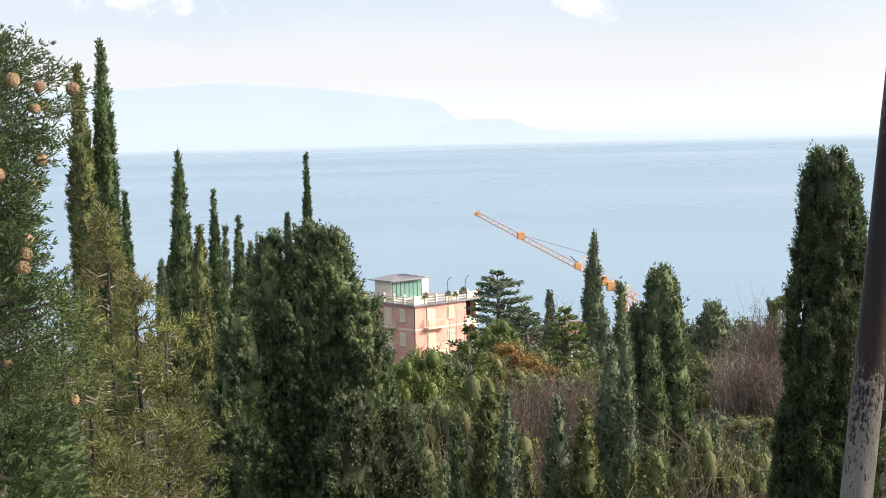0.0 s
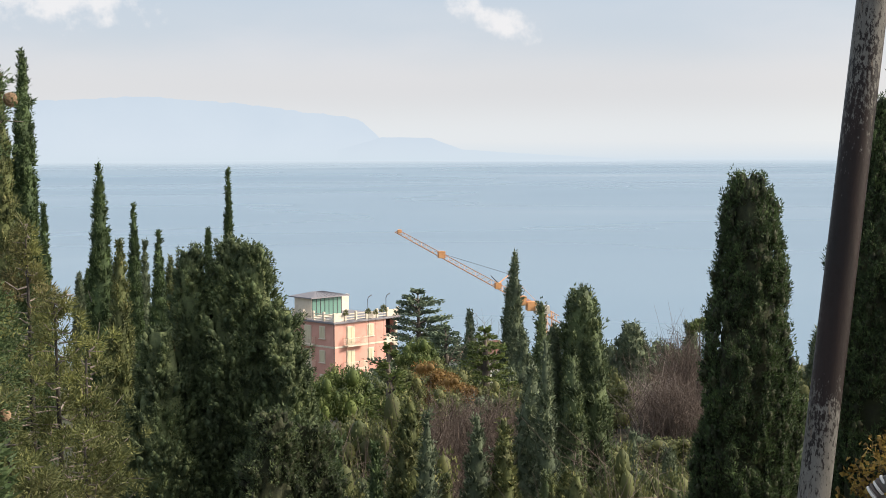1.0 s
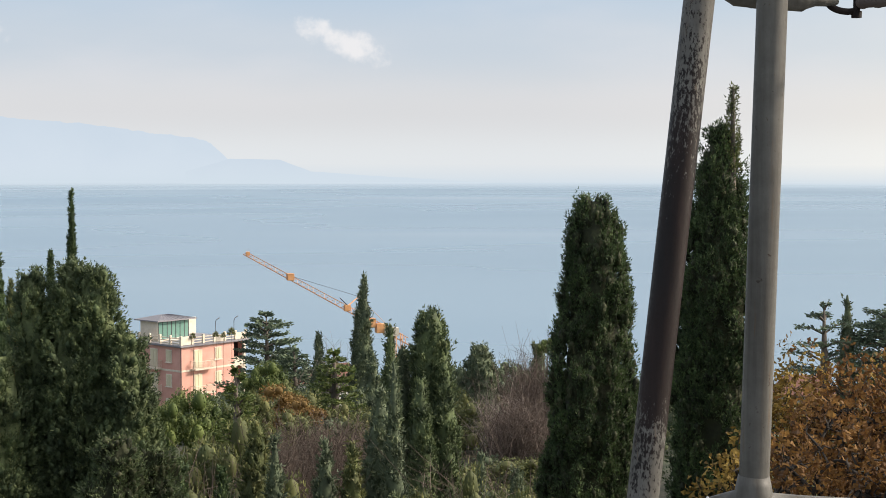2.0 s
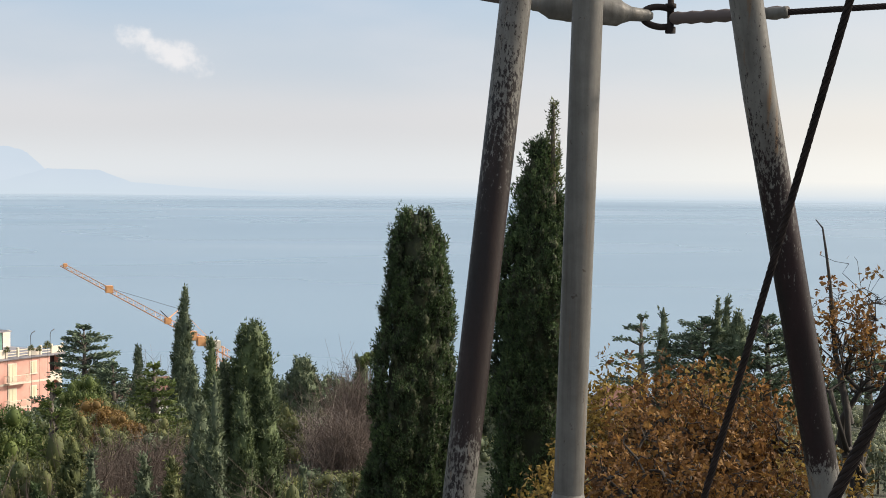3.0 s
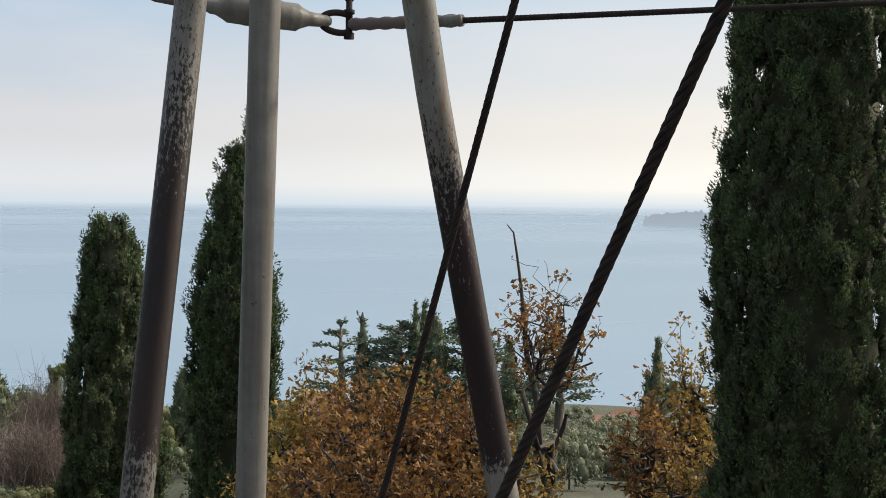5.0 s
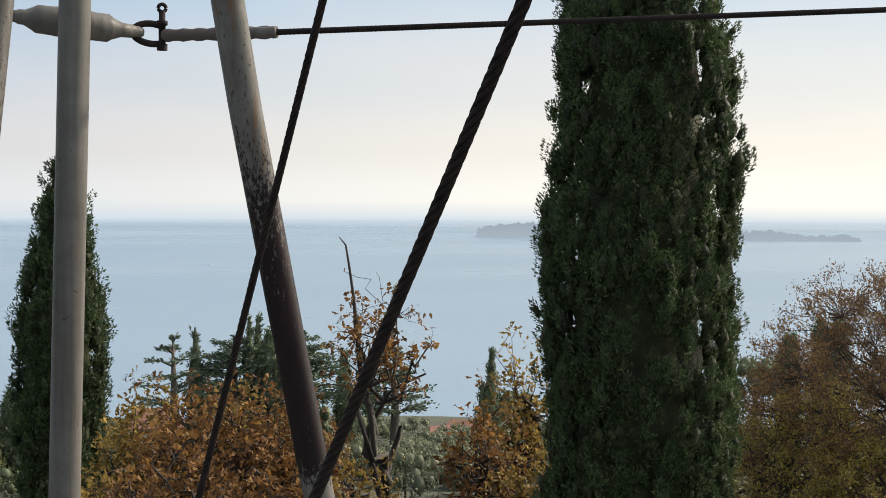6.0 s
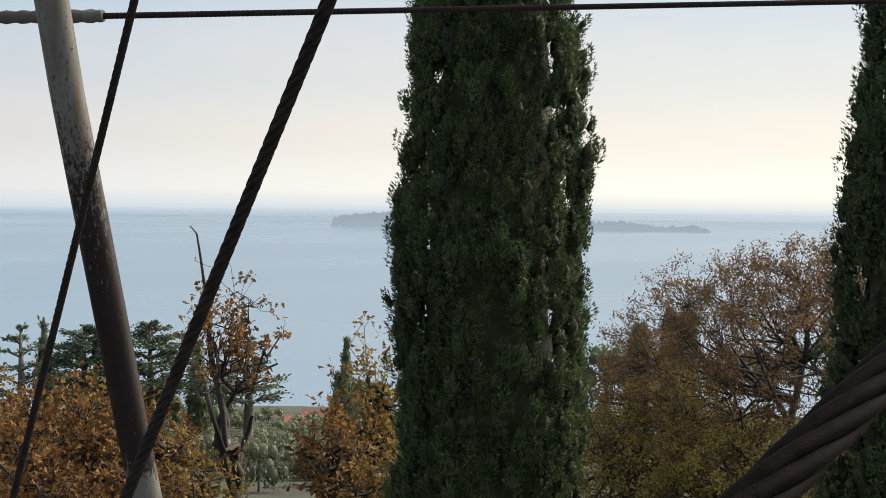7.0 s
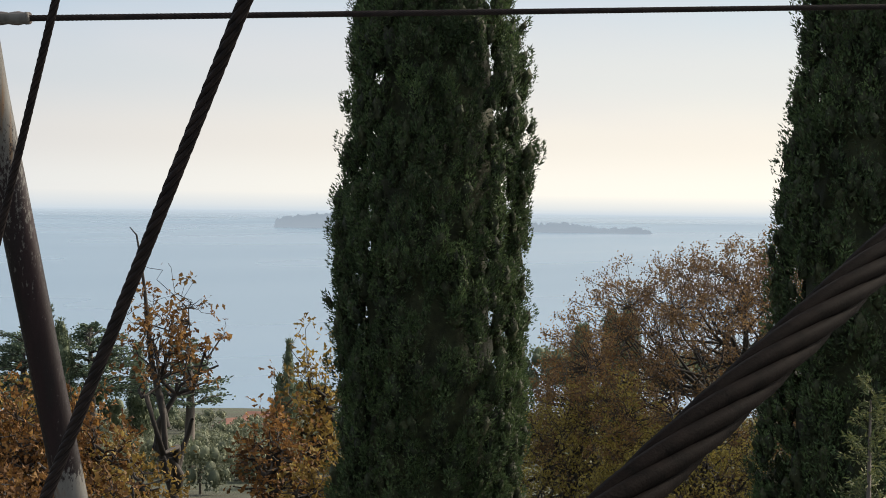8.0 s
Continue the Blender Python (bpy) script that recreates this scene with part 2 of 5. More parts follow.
WIRE = material("dark_wire_rope", (0.055, 0.045, 0.043), 0.7, 0.0)
painted(WIRE, ramp(WIRE, grain(WIRE, 60.0, 4.0), [(0.3, (0.010, 0.008, 0.008)), (0.75, (0.028, 0.02, 0.018))]))
NEAR_WIRE = material("greased_wire_rope", (0.04, 0.036, 0.036), 0.8, 0.0)
painted(NEAR_WIRE, ramp(NEAR_WIRE, grain(NEAR_WIRE, 90.0, 5.0), [(0.3, (0.003, 0.0026, 0.0026)), (0.75, (0.011, 0.008, 0.007))]))
NEAR_WIRE.node_tree.nodes["Principled BSDF"].inputs["Roughness"].default_value = 0.72
NEAR_WIRE.node_tree.nodes["Principled BSDF"].inputs["Specular IOR Level"].default_value = 0.02
bump(NEAR_WIRE, grain(NEAR_WIRE, 700.0, 4.0), 0.4, 0.001)
WIRE.node_tree.nodes["Principled BSDF"].inputs["Specular IOR Level"].default_value = 0.12
ROPE = material("whipping_cord", (0.62, 0.60, 0.57), 0.85)
CORD_DARK = material("whipping_cord_dark", (0.09, 0.07, 0.065), 0.85)
DECK = material("deck_plate", (0.16, 0.165, 0.165), 0.6)
painted(DECK, ramp(DECK, grain(DECK, 5.0, 5.0), [(0.3, (0.12, 0.125, 0.125)), (0.7, (0.21, 0.21, 0.205))]))
CONE_BROWN = make_bark("cone_scales", (0.14, 0.085, 0.045), (0.30, 0.20, 0.12))


# ---- mesh tools ----
def mesh_of(name, verts, faces, mat, smooth=False):
    """A mesh from arrays: verts (n, 3), faces (m, 3 or 4)."""
    verts, faces = np.asarray(verts, np.float32), np.asarray(faces, np.int32)
    me = bpy.data.meshes.new(name)
    k = faces.shape[1]
    me.vertices.add(len(verts))
    me.vertices.foreach_set("co", verts.ravel())
    me.loops.add(faces.size)
    me.loops.foreach_set("vertex_index", faces.ravel())
    me.polygons.add(len(faces))
    me.polygons.foreach_set("loop_start", np.arange(0, faces.size, k, dtype=np.int32))
    me.polygons.foreach_set("use_smooth", np.full(len(faces), smooth))
    me.update(calc_edges=True)
    me.materials.append(mat)
    return me


def child(name, me, parent, label=""):
    ob = new(name, me)
    ob.parent = parent
    if label:
        ob["label"] = label
    return ob


def part(name, bm, mat, parent, label="", smooth=False):
    me = bpy.data.meshes.new(name)
    bmesh.ops.recalc_face_normals(bm, faces=bm.faces)
    for f in bm.faces:
        f.smooth = smooth
    bm.to_mesh(me)
    bm.free()
    me.materials.append(mat)
    return child(name, me, parent, label)


def base(name, place, label, category, group="", kind="", turn=0.0):
    ob = new(name)
    ob.location = place
    ob.rotation_euler = (0, 0, radians(turn))
    ob.empty_display_size = 0.2
    return tagged(ob, label, category, group, kind)


def box(bm, lo, hi, bevel=0.0):
    r = bmesh.ops.create_cube(bm, size=1)
    for v in r["verts"]:
        v.co = Vector([lo[i] + (v.co[i] + 0.5) * (hi[i] - lo[i]) for i in range(3)])
    if bevel:
        es = list({e for v in r["verts"] for e in v.link_edges})
        bmesh.ops.bevel(bm, geom=es, offset=bevel, segments=2, affect="EDGES")
    return bm


def block(lo, hi, bevel=0.0):
    return box(bmesh.new(), lo, hi, bevel)


def sweep(points, radii, sides=8, cap=True):
    """A round bar along points. Returns verts, quads."""
    p = np.asarray(points, float)
    n = len(p)
    tan = np.gradient(p, axis=0)
    tan /= np.linalg.norm(tan, axis=1)[:, None] + 1e-12
    ref = np.array([0.0, 0.0, 1.0]) if abs(tan[:, 2]).mean() < 0.9 else np.array([1.0, 0.0, 0.0])
    u = np.cross(tan, ref)
    u /= np.linalg.norm(u, axis=1)[:, None] + 1e-12
    v = np.cross(tan, u)
    a = np.linspace(0, 2 * np.pi, sides, endpoint=False)
    r = np.broadcast_to(np.asarray(radii, float), (n,))
    ring = p[:, None] + r[:, None, None] * (np.cos(a)[None, :, None] * u[:, None] + np.sin(a)[None, :, None] * v[:, None])
    i = np.arange(n - 1)[:, None] * sides + np.arange(sides)[None]
    j = np.arange(n - 1)[:, None] * sides + (np.arange(sides)[None] + 1) % sides
    quads = np.stack([i, j, j + sides, i + sides], -1).reshape(-1, 4)
    return ring.reshape(-1, 3), quads


def bar(name, points, radii, mat, parent, sides=16, label=""):
    v, q = sweep(points, radii, sides)
    p = np.asarray(points, float)
    n = len(v)
    tips = [(0, p[0]), (n - sides, p[-1])]
    v = np.vstack([v, p[0], p[-1]])
    caps = [(n + k, s + i, s + (i + 1) % sides, s + (i + 1) % sides) for k, (s, _) in enumerate(tips) for i in range(sides)]
    me = bpy.data.meshes.new(name)
    me.from_pydata(v.tolist(), [], [tuple(f) for f in q.tolist()] + [c[:3] for c in caps])
    me.polygons.foreach_set("use_smooth", [True] * len(q) + [False] * len(caps))
    me.materials.append(mat)
    return child(name, me, parent, label)


def joined(chunks):
    vs, fs, k = [], [], 0
    for v, f in chunks:
        vs.append(v)
        fs.append(np.asarray(f) + k)
        k += len(v)
    return np.vstack(vs), np.vstack(fs)


def unit(v):
    return v / (np.linalg.norm(v, axis=-1, keepdims=True) + 1e-9)


def sprays(rng, c, way, length, width):
    """Small folded blades at c, pointing along way: two triangles each."""
    n = len(c)
    way = unit(way)
    side = unit(np.cross(way, rng.normal(size=(n, 3))))
    lift = np.cross(way, side)
    length, width = np.broadcast_to(length, (n,))[:, None], np.broadcast_to(width, (n,))[:, None]
    mid = c + way * length * 0.42
    v = np.stack([c, mid + side * width * 0.5 + lift * width * 0.22, c + way * length, mid - side * width * 0.5 + lift * width * 0.22], 1).reshape(-1, 3)
    k = np.arange(n)[:, None] * 4
    return v, np.concatenate([k + [0, 1, 2], k + [0, 2, 3]], 1).reshape(-1, 3)


def scales(rng, c, way, length, width):
    """Tiny pointed sprays at c along way: one triangle each."""
    n = len(c)
    way = unit(way)
    side = unit(np.cross(way, rng.normal(size=(n, 3))))
    length, width = np.broadcast_to(length, (n,))[:, None], np.broadcast_to(width, (n,))[:, None]
    v = np.stack([c - side * width * 0.5, c + side * width * 0.5, c + way * length], 1).reshape(-1, 3)
    return v, np.arange(3 * n).reshape(-1, 3)


def drops(rng, c, axis, length, fat):
    """Lumpy tear-shaped bodies along axis: sixteen triangles each."""
    n, m = len(c), 4
    u = unit(np.cross(axis, rng.normal(size=(n, 3))))
    v = np.cross(axis, u)
    rows = [c[:, None]]
    for f, g in ((0.25, 0.9), (0.7, 0.9)):
        a = np.linspace(0, 2 * np.pi, m, endpoint=False)[None] + f * 2
        r = (fat * length)[:, None] * g * rng.uniform(0.7, 1.25, (n, m))
        rows.append(c[:, None] + axis[:, None] * (f * length)[:, None, None] + r[..., None] * (np.cos(a)[..., None] * u[:, None] + np.sin(a)[..., None] * v[:, None]))
    rows.append((c + axis * length[:, None])[:, None])
    w = np.concatenate(rows, 1).reshape(-1, 3)
    tri = []
    for i in range(m):
        j = (i + 1) % m
        tri += [(0, 1 + j, 1 + i), (1 + m + i, 1 + m + j, 1 + 2 * m), (1 + i, 1 + j, 1 + m + j), (1 + i, 1 + m + j, 1 + m + i)]
    return w, (np.arange(n)[:, None, None] * (2 * m + 2) + np.array(tri)[None]).reshape(-1, 3)


def lobed(rng, c, way, length):
    """Oak-like leaves: a bent, wavy blade of six triangles."""
    n = len(c)
    way = unit(way)
    side = unit(np.cross(way, rng.normal(size=(n, 3))))
    lift = np.cross(way, side)
    length = np.broadcast_to(length, (n,))[:, None]
    out = [(0, 0, 0), (0.25, 0.16, 0.06), (0.42, 0.12, 0.02), (0.66, 0.30, 0.10), (1.0, 0.0, -0.12), (0.66, -0.28, 0.12), (0.42, -0.12, 0.02), (0.25, -0.17, 0.06)]
    v = np.stack([c + length * (a * way + b * side + h * lift) for a, b, h in out], 1).reshape(-1, 3)
    k = np.arange(n)[:, None] * 8
    tri = [(0, 1, 7), (1, 2, 6), (1, 6, 7), (2, 3, 5), (2, 5, 6), (3, 4, 5)]
    return v, np.concatenate([k + t for t in tri], 1).reshape(-1, 3)


# ---- the lie of the land ----
def land(x, y):
    """Height of the slope: down to the shore about four hundred metres off, then under the water."""
    d = np.hypot(x, y)
    z = -7.0 - 0.130 * np.maximum(d - 12, 0)
    az = np.degrees(np.arctan2(x, y))
    gully = np.clip((27 - az) / 8, 0, 1) * np.clip((az + 60) / 30, 0, 1)     # a deep hollow before the house
    z = z - 11.0 * gully * np.exp(-((d - 58) / 34) ** 2)
    z = z + 1.2 * np.sin(x * 0.031 + 1.3) * np.sin(y * 0.027) * np.clip(d / 120, 0, 1)
    return np.where(d > 540, np.maximum(z, -79.5 - 0.0005 * d), z)


rings = np.concatenate([[0.0], np.geomspace(3, 560, 80), np.geomspace(600, 4950, 14)])
spokes = 180
ang = np.linspace(0, 2 * np.pi, spokes, endpoint=False)
gx, gy = rings[:, None] * np.sin(ang), rings[:, None] * np.cos(ang)
gz = land(gx, gy)
gv = np.stack([gx, gy, gz], -1).reshape(-1, 3)
gi = np.arange(len(rings) - 1)[:, None] * spokes + np.arange(spokes)[None]
gj = np.arange(len(rings) - 1)[:, None] * spokes + (np.arange(spokes)[None] + 1) % spokes
GROUND = material("grassy_slope", (0.09, 0.10, 0.04), 0.95)
painted(GROUND, blend(GROUND, ramp(GROUND, grain(GROUND, 0.09, 6.0), [(0.42, (0, 0, 0)), (0.58, (1, 1, 1))]),
                      ramp(GROUND, grain(GROUND, 1.7, 5.0), [(0.3, (0.028, 0.038, 0.018)), (0.7, (0.075, 0.085, 0.045))]),
                      ramp(GROUND, grain(GROUND, 0.8, 5.0), [(0.3, (0.03, 0.032, 0.018)), (0.7, (0.065, 0.062, 0.036))])))
bump(GROUND, grain(GROUND, 3.0, 6.0), 0.8, 0.2)
tagged(new("ground", mesh_of("ground", gv, np.stack([gi, gj, gj + spokes, gi + spokes], -1).reshape(-1, 4), GROUND, True)),
       "grassy wooded slope falling to the lake shore", "ground", kind="structure")

WATER = material("lake_water", (0.075, 0.135, 0.165), 0.16)
wb = WATER.node_tree.nodes["Principled BSDF"]
wb.inputs["IOR"].default_value = 1.33
slick = grain(WATER, 0.0016, 2.5, (0.5, 1.3, 1), 0.5)
link(WATER, ramp(WATER, slick, [(0.35, (0.29, 0.29, 0.29)), (0.70, (0.25, 0.25, 0.25))]), wb.inputs["Roughness"])
painted(WATER, ramp(WATER, slick, [(0.3, (0.16, 0.24, 0.315)), (0.6, (0.19, 0.27, 0.34)), (0.72, (0.25, 0.32, 0.385))]))
wr = np.array([200.0, 500, 1000, 2000, 3500, 4920])
wv = np.stack([wr[:, None] * np.sin(ang), wr[:, None] * np.cos(ang), np.full((len(wr), spokes), WATER_Z)], -1).reshape(-1, 3)
wi = np.arange(len(wr) - 1)[:, None] * spokes + np.arange(spokes)[None]
wj = np.arange(len(wr) - 1)[:, None] * spokes + (np.arange(spokes)[None] + 1) % spokes
tagged(new("water", mesh_of("water", wv, np.stack([wi, wj, wj + spokes, wi + spokes], -1).reshape(-1, 4), WATER, True)),
       "calm pale blue lake reaching the hazy horizon", "lake", kind="structure")


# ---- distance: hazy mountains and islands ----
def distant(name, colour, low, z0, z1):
    """Far land sunk in haze: the haze between is painted as its own glow, graded by height."""
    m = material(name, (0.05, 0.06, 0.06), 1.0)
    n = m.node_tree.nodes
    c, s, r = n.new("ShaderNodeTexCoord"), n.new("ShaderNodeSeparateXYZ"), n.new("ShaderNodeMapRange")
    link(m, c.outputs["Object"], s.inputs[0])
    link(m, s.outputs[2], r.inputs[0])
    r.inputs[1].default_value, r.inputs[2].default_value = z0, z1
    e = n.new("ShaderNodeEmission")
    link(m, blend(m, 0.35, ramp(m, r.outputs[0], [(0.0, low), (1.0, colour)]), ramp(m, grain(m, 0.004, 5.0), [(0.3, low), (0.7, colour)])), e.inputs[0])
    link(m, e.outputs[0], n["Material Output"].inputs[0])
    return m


def ridge(name, d, knots, depth, mat, label, rough=0.0, step=0.05, seed=1):
    """A far ridge at d metres: its skyline through a few (bearing, elevation) knots, falling away behind and before."""
    az = np.arange(knots[0][0], knots[-1][0], step)
    el = np.interp(az, [k[0] for k in knots], [k[1] for k in knots])
    rng = np.random.default_rng(seed)
    el = el + rough * np.convolve(rng.normal(size=len(az) + 4), np.ones(5) / 5, "valid")
    rows = []
    for f, h in ((-depth, 0.0), (-depth * 0.5, 0.55), (0, 1.0), (depth, 0.0)):
        a = np.radians(az)
        top = np.maximum(np.tan(np.radians(el)) * d - WATER_Z, 0.5)
        rows.append(np.stack([np.sin(a) * (d + f), np.cos(a) * (d + f), WATER_Z + h * top], -1))
    n = len(az)
    v = np.vstack(rows)
    i = np.arange(3)[:, None] * n + np.arange(n - 1)[None]
    q = np.stack([i, i + 1, i + n + 1, i + n], -1).reshape(-1, 4)
    return tagged(new(name, mesh_of(name, v, q, mat, True)), label, "mountain", kind="structure")


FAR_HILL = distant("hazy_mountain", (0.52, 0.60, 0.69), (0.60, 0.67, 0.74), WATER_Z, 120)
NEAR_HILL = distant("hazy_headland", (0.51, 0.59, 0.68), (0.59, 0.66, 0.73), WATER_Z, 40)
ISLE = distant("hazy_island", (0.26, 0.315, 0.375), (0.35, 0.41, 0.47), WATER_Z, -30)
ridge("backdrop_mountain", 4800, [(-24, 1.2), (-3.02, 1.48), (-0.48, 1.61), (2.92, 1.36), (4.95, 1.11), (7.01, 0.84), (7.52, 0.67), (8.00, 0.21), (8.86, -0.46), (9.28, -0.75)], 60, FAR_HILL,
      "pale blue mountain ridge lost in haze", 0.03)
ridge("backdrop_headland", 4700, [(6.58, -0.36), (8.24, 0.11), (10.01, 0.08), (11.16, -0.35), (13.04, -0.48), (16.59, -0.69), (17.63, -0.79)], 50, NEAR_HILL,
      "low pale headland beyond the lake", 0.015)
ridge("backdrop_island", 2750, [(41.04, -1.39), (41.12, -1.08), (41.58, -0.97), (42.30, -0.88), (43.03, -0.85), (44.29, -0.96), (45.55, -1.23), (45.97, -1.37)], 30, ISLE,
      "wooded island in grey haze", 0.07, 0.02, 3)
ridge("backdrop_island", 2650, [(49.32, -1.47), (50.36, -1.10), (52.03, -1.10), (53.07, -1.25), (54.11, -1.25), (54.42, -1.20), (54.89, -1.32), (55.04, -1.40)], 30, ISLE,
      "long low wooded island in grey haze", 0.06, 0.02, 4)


# glowing sheet painted as haze on the far water, thinning upward into the sky
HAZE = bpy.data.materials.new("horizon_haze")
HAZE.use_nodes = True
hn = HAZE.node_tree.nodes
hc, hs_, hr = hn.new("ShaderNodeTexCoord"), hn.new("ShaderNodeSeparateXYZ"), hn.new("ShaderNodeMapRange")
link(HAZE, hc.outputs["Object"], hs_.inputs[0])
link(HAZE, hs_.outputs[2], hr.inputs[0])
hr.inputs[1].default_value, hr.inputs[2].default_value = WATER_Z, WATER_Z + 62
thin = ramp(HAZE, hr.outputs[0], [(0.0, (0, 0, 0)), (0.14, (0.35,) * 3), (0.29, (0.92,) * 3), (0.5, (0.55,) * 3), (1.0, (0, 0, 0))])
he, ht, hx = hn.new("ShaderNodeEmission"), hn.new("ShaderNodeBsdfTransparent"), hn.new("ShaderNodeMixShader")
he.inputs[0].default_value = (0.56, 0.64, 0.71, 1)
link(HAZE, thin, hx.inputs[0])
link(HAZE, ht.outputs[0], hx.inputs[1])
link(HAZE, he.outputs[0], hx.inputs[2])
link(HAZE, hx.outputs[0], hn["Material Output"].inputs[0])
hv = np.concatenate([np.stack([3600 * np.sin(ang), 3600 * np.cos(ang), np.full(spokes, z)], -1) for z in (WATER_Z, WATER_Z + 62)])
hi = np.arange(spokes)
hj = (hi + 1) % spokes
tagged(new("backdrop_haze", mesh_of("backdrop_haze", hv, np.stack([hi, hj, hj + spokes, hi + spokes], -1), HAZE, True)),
       "pale glowing sheet painted as haze over the far water", "haze", kind="structure")


# ---- trees ----
def tree_base(name, az, d, label, category, group=""):
    p = spot(az, d)
    return base(name, (p.x, p.y, float(land(p.x, p.y)) - 0.15), label, category, group)


def spire_radius(s, top, full, taper, blunt, power):
    """Radius at a depth s below the tip: a taper, rounded off over the top."""
    cap = max(0.25, 0.6 * full * min(1.0, blunt * 2))
    return full * np.clip((s + blunt) / taper, 0, 1) ** power * np.sqrt(np.clip(1 - (1 - np.clip(s / cap, 0, 1)) ** 2, 0.03, 1))


def cypress(bearing, d, full, taper, blunt=0.0, power=0.8, leaf=0.1, plume=0.3, per=14, seed=1, mat=None, label="", name="cypress", group="cypresses",
            lobes=0.12, height=None, lean=0.0, core=0.78, twigs=0, dense=0.40, bodies=True, tuft=0.30, stray_share=0.03, splay=0.35):
    """A columnar cypress whose tip lies at bearing = (azimuth, elevation), d metres off: trunk, dense inner mass, and a coat of upright plumes of small sprays."""
    rng = np.random.default_rng(seed)
    az, el = bearing
    root = tree_base(name, az, d, label, "tree", group)
    tip = math.tan(radians(el)) * d
    H = (tip - root.location.z) if height is None else height
    if height is None and H < 3.5:
        height = H = 3.5
    if height is not None:
        root.location.z = tip - height
    mat = mat or CYPRESS
    t = np.linspace(0, 1, 8)
    bar("trunk", np.stack([lean * t * H, 0 * t, t * H * 0.96], 1), 0.02 + (full * 0.13 + 0.03) * (1 - t), BARK, root, 8)
    # inner mass
    rows, ring_n = (100, 28) if d < 40 else (44, 12)
    hs = np.linspace(0.03, 0.985, rows)
    aa = np.linspace(0, 2 * np.pi, ring_n, endpoint=False)
    ph = rng.uniform(0, 6.28, 6)

    def swell(a, h):
        return 1 + lobes * (np.sin(3 * a + ph[0] + 1.1 * h) * 0.5 + np.sin(2 * a + ph[1] - 0.6 * h) * 0.4 + np.sin(h * 2.3 / max(full, 0.3) + ph[2] + a) * 0.6 + np.sin(5 * a + h * 3.1 + ph[3]) * 0.35 + np.sin(11 * a + 1.2 * np.sin(h * 1.7 + ph[4])) * 0.45 + np.sin(h * 8.5 + 4 * np.sin(3 * a + ph[5])) * 0.4)

    def r_at(s):
        return spire_radius(s, 0, full, taper, blunt, power) * np.clip(1.15 - (s / H) ** 8, 0.25, 1)

    hh, AA = np.meshgrid(hs * H, aa, indexing="ij")
    rr = r_at(H - hh) * core * swell(AA, hh)
    cv = np.stack([rr * np.cos(AA) + lean * hh, rr * np.sin(AA), hh], -1).reshape(-1, 3)
    i = np.arange(len(hs) - 1)[:, None] * ring_n + np.arange(ring_n)[None]
    j = np.arange(len(hs) - 1)[:, None] * ring_n + (np.arange(ring_n)[None] + 1) % ring_n
    core_tri = np.concatenate([np.stack([i, j, j + ring_n], -1).reshape(-1, 3), np.stack([i, j + ring_n, i + ring_n], -1).reshape(-1, 3)])
    # coat: upright clumps, each a brush of tiny sprays over an inside coloured as shade on near trees
    grid = np.linspace(0.02, 1, 200) * H
    weight = r_at(H - grid) + 0.05
    area = float(2 * np.pi * weight.mean() * H)
    n = int(min(area / (plume * plume * dense), 9000))
    h = np.interp(rng.uniform(size=n), np.cumsum(weight) / weight.sum(), grid)
    a = rng.uniform(0, 2 * np.pi, n)
    size = plume * rng.uniform(0.6, 1.45, n)
    h = np.minimum(h, H - 0.55 * size)
    stray = (rng.uniform(size=n) < stray_share) * rng.uniform(0.2, 0.55, n) * plume
    r = np.maximum(r_at(H - h) * swell(a, h) * rng.uniform(0.83, 1.0, n) - tuft * size * 0.8, 0.0) + stray
    c = np.stack([r * np.cos(a) + lean * h, r * np.sin(a), h - plume * 0.5], 1)
    out = np.stack([np.cos(a), np.sin(a), 0 * a], 1)
    axis = unit(out * rng.uniform(splay * 0.1, splay, n)[:, None] + [0, 0, 1.0] + rng.normal(size=(n, 3)) * 0.10)
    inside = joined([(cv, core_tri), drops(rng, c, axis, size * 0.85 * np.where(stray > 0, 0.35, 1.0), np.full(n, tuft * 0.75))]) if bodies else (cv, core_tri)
    child("inner_crown", mesh_of("inner_crown", *inside, INNER_SHADE if d < 36.5 else mat, True), root)
    k = np.repeat(np.arange(n), per)
    f = rng.uniform(0, 1, len(k))
    fat = np.sin(np.pi * np.clip(f * 0.8 + 0.14, 0, 1)) ** 0.8 * tuft * rng.uniform(0.75, 1.1, len(k))
    rad = unit(rng.normal(size=(len(k), 3)) + out[k] * 0.7)
    pos = c[k] + axis[k] * (f * size[k])[:, None] + rad * (fat * size[k])[:, None]
    way = axis[k] * 0.8 + rad * 0.7 + rng.normal(size=(len(k), 3)) * 0.35
    v, fc = scales(rng, pos, way, leaf * rng.uniform(0.6, 1.5, len(k)), leaf * 0.5)
    child("crown", mesh_of("crown", v, fc, mat), root)
    if twigs:
        chunks = []
        for _ in range(twigs):
            b = rng.uniform(0.25, 0.8) * H
            q = rng.uniform(0, 6.28)
            e = r_at(H - b) * 1.05
            p0 = np.array([lean * b + 0.3 * e * math.cos(q), 0.3 * e * math.sin(q), b])
            p1 = p0 + [e * 0.75 * math.cos(q), e * 0.75 * math.sin(q), rng.uniform(0.4, 1.4) * plume * 4]
            chunks.append(sweep([p0, (p0 + p1) / 2 + rng.normal(size=3) * 0.05, p1], [0.022, 0.015, 0.006], 4))
        v, q = joined(chunks)
        tagged(child("dead_branches", mesh_of("dead_branches", v, q, GREY_TWIG), root, "bare grey dead branches"), kind="stuff")
    return root


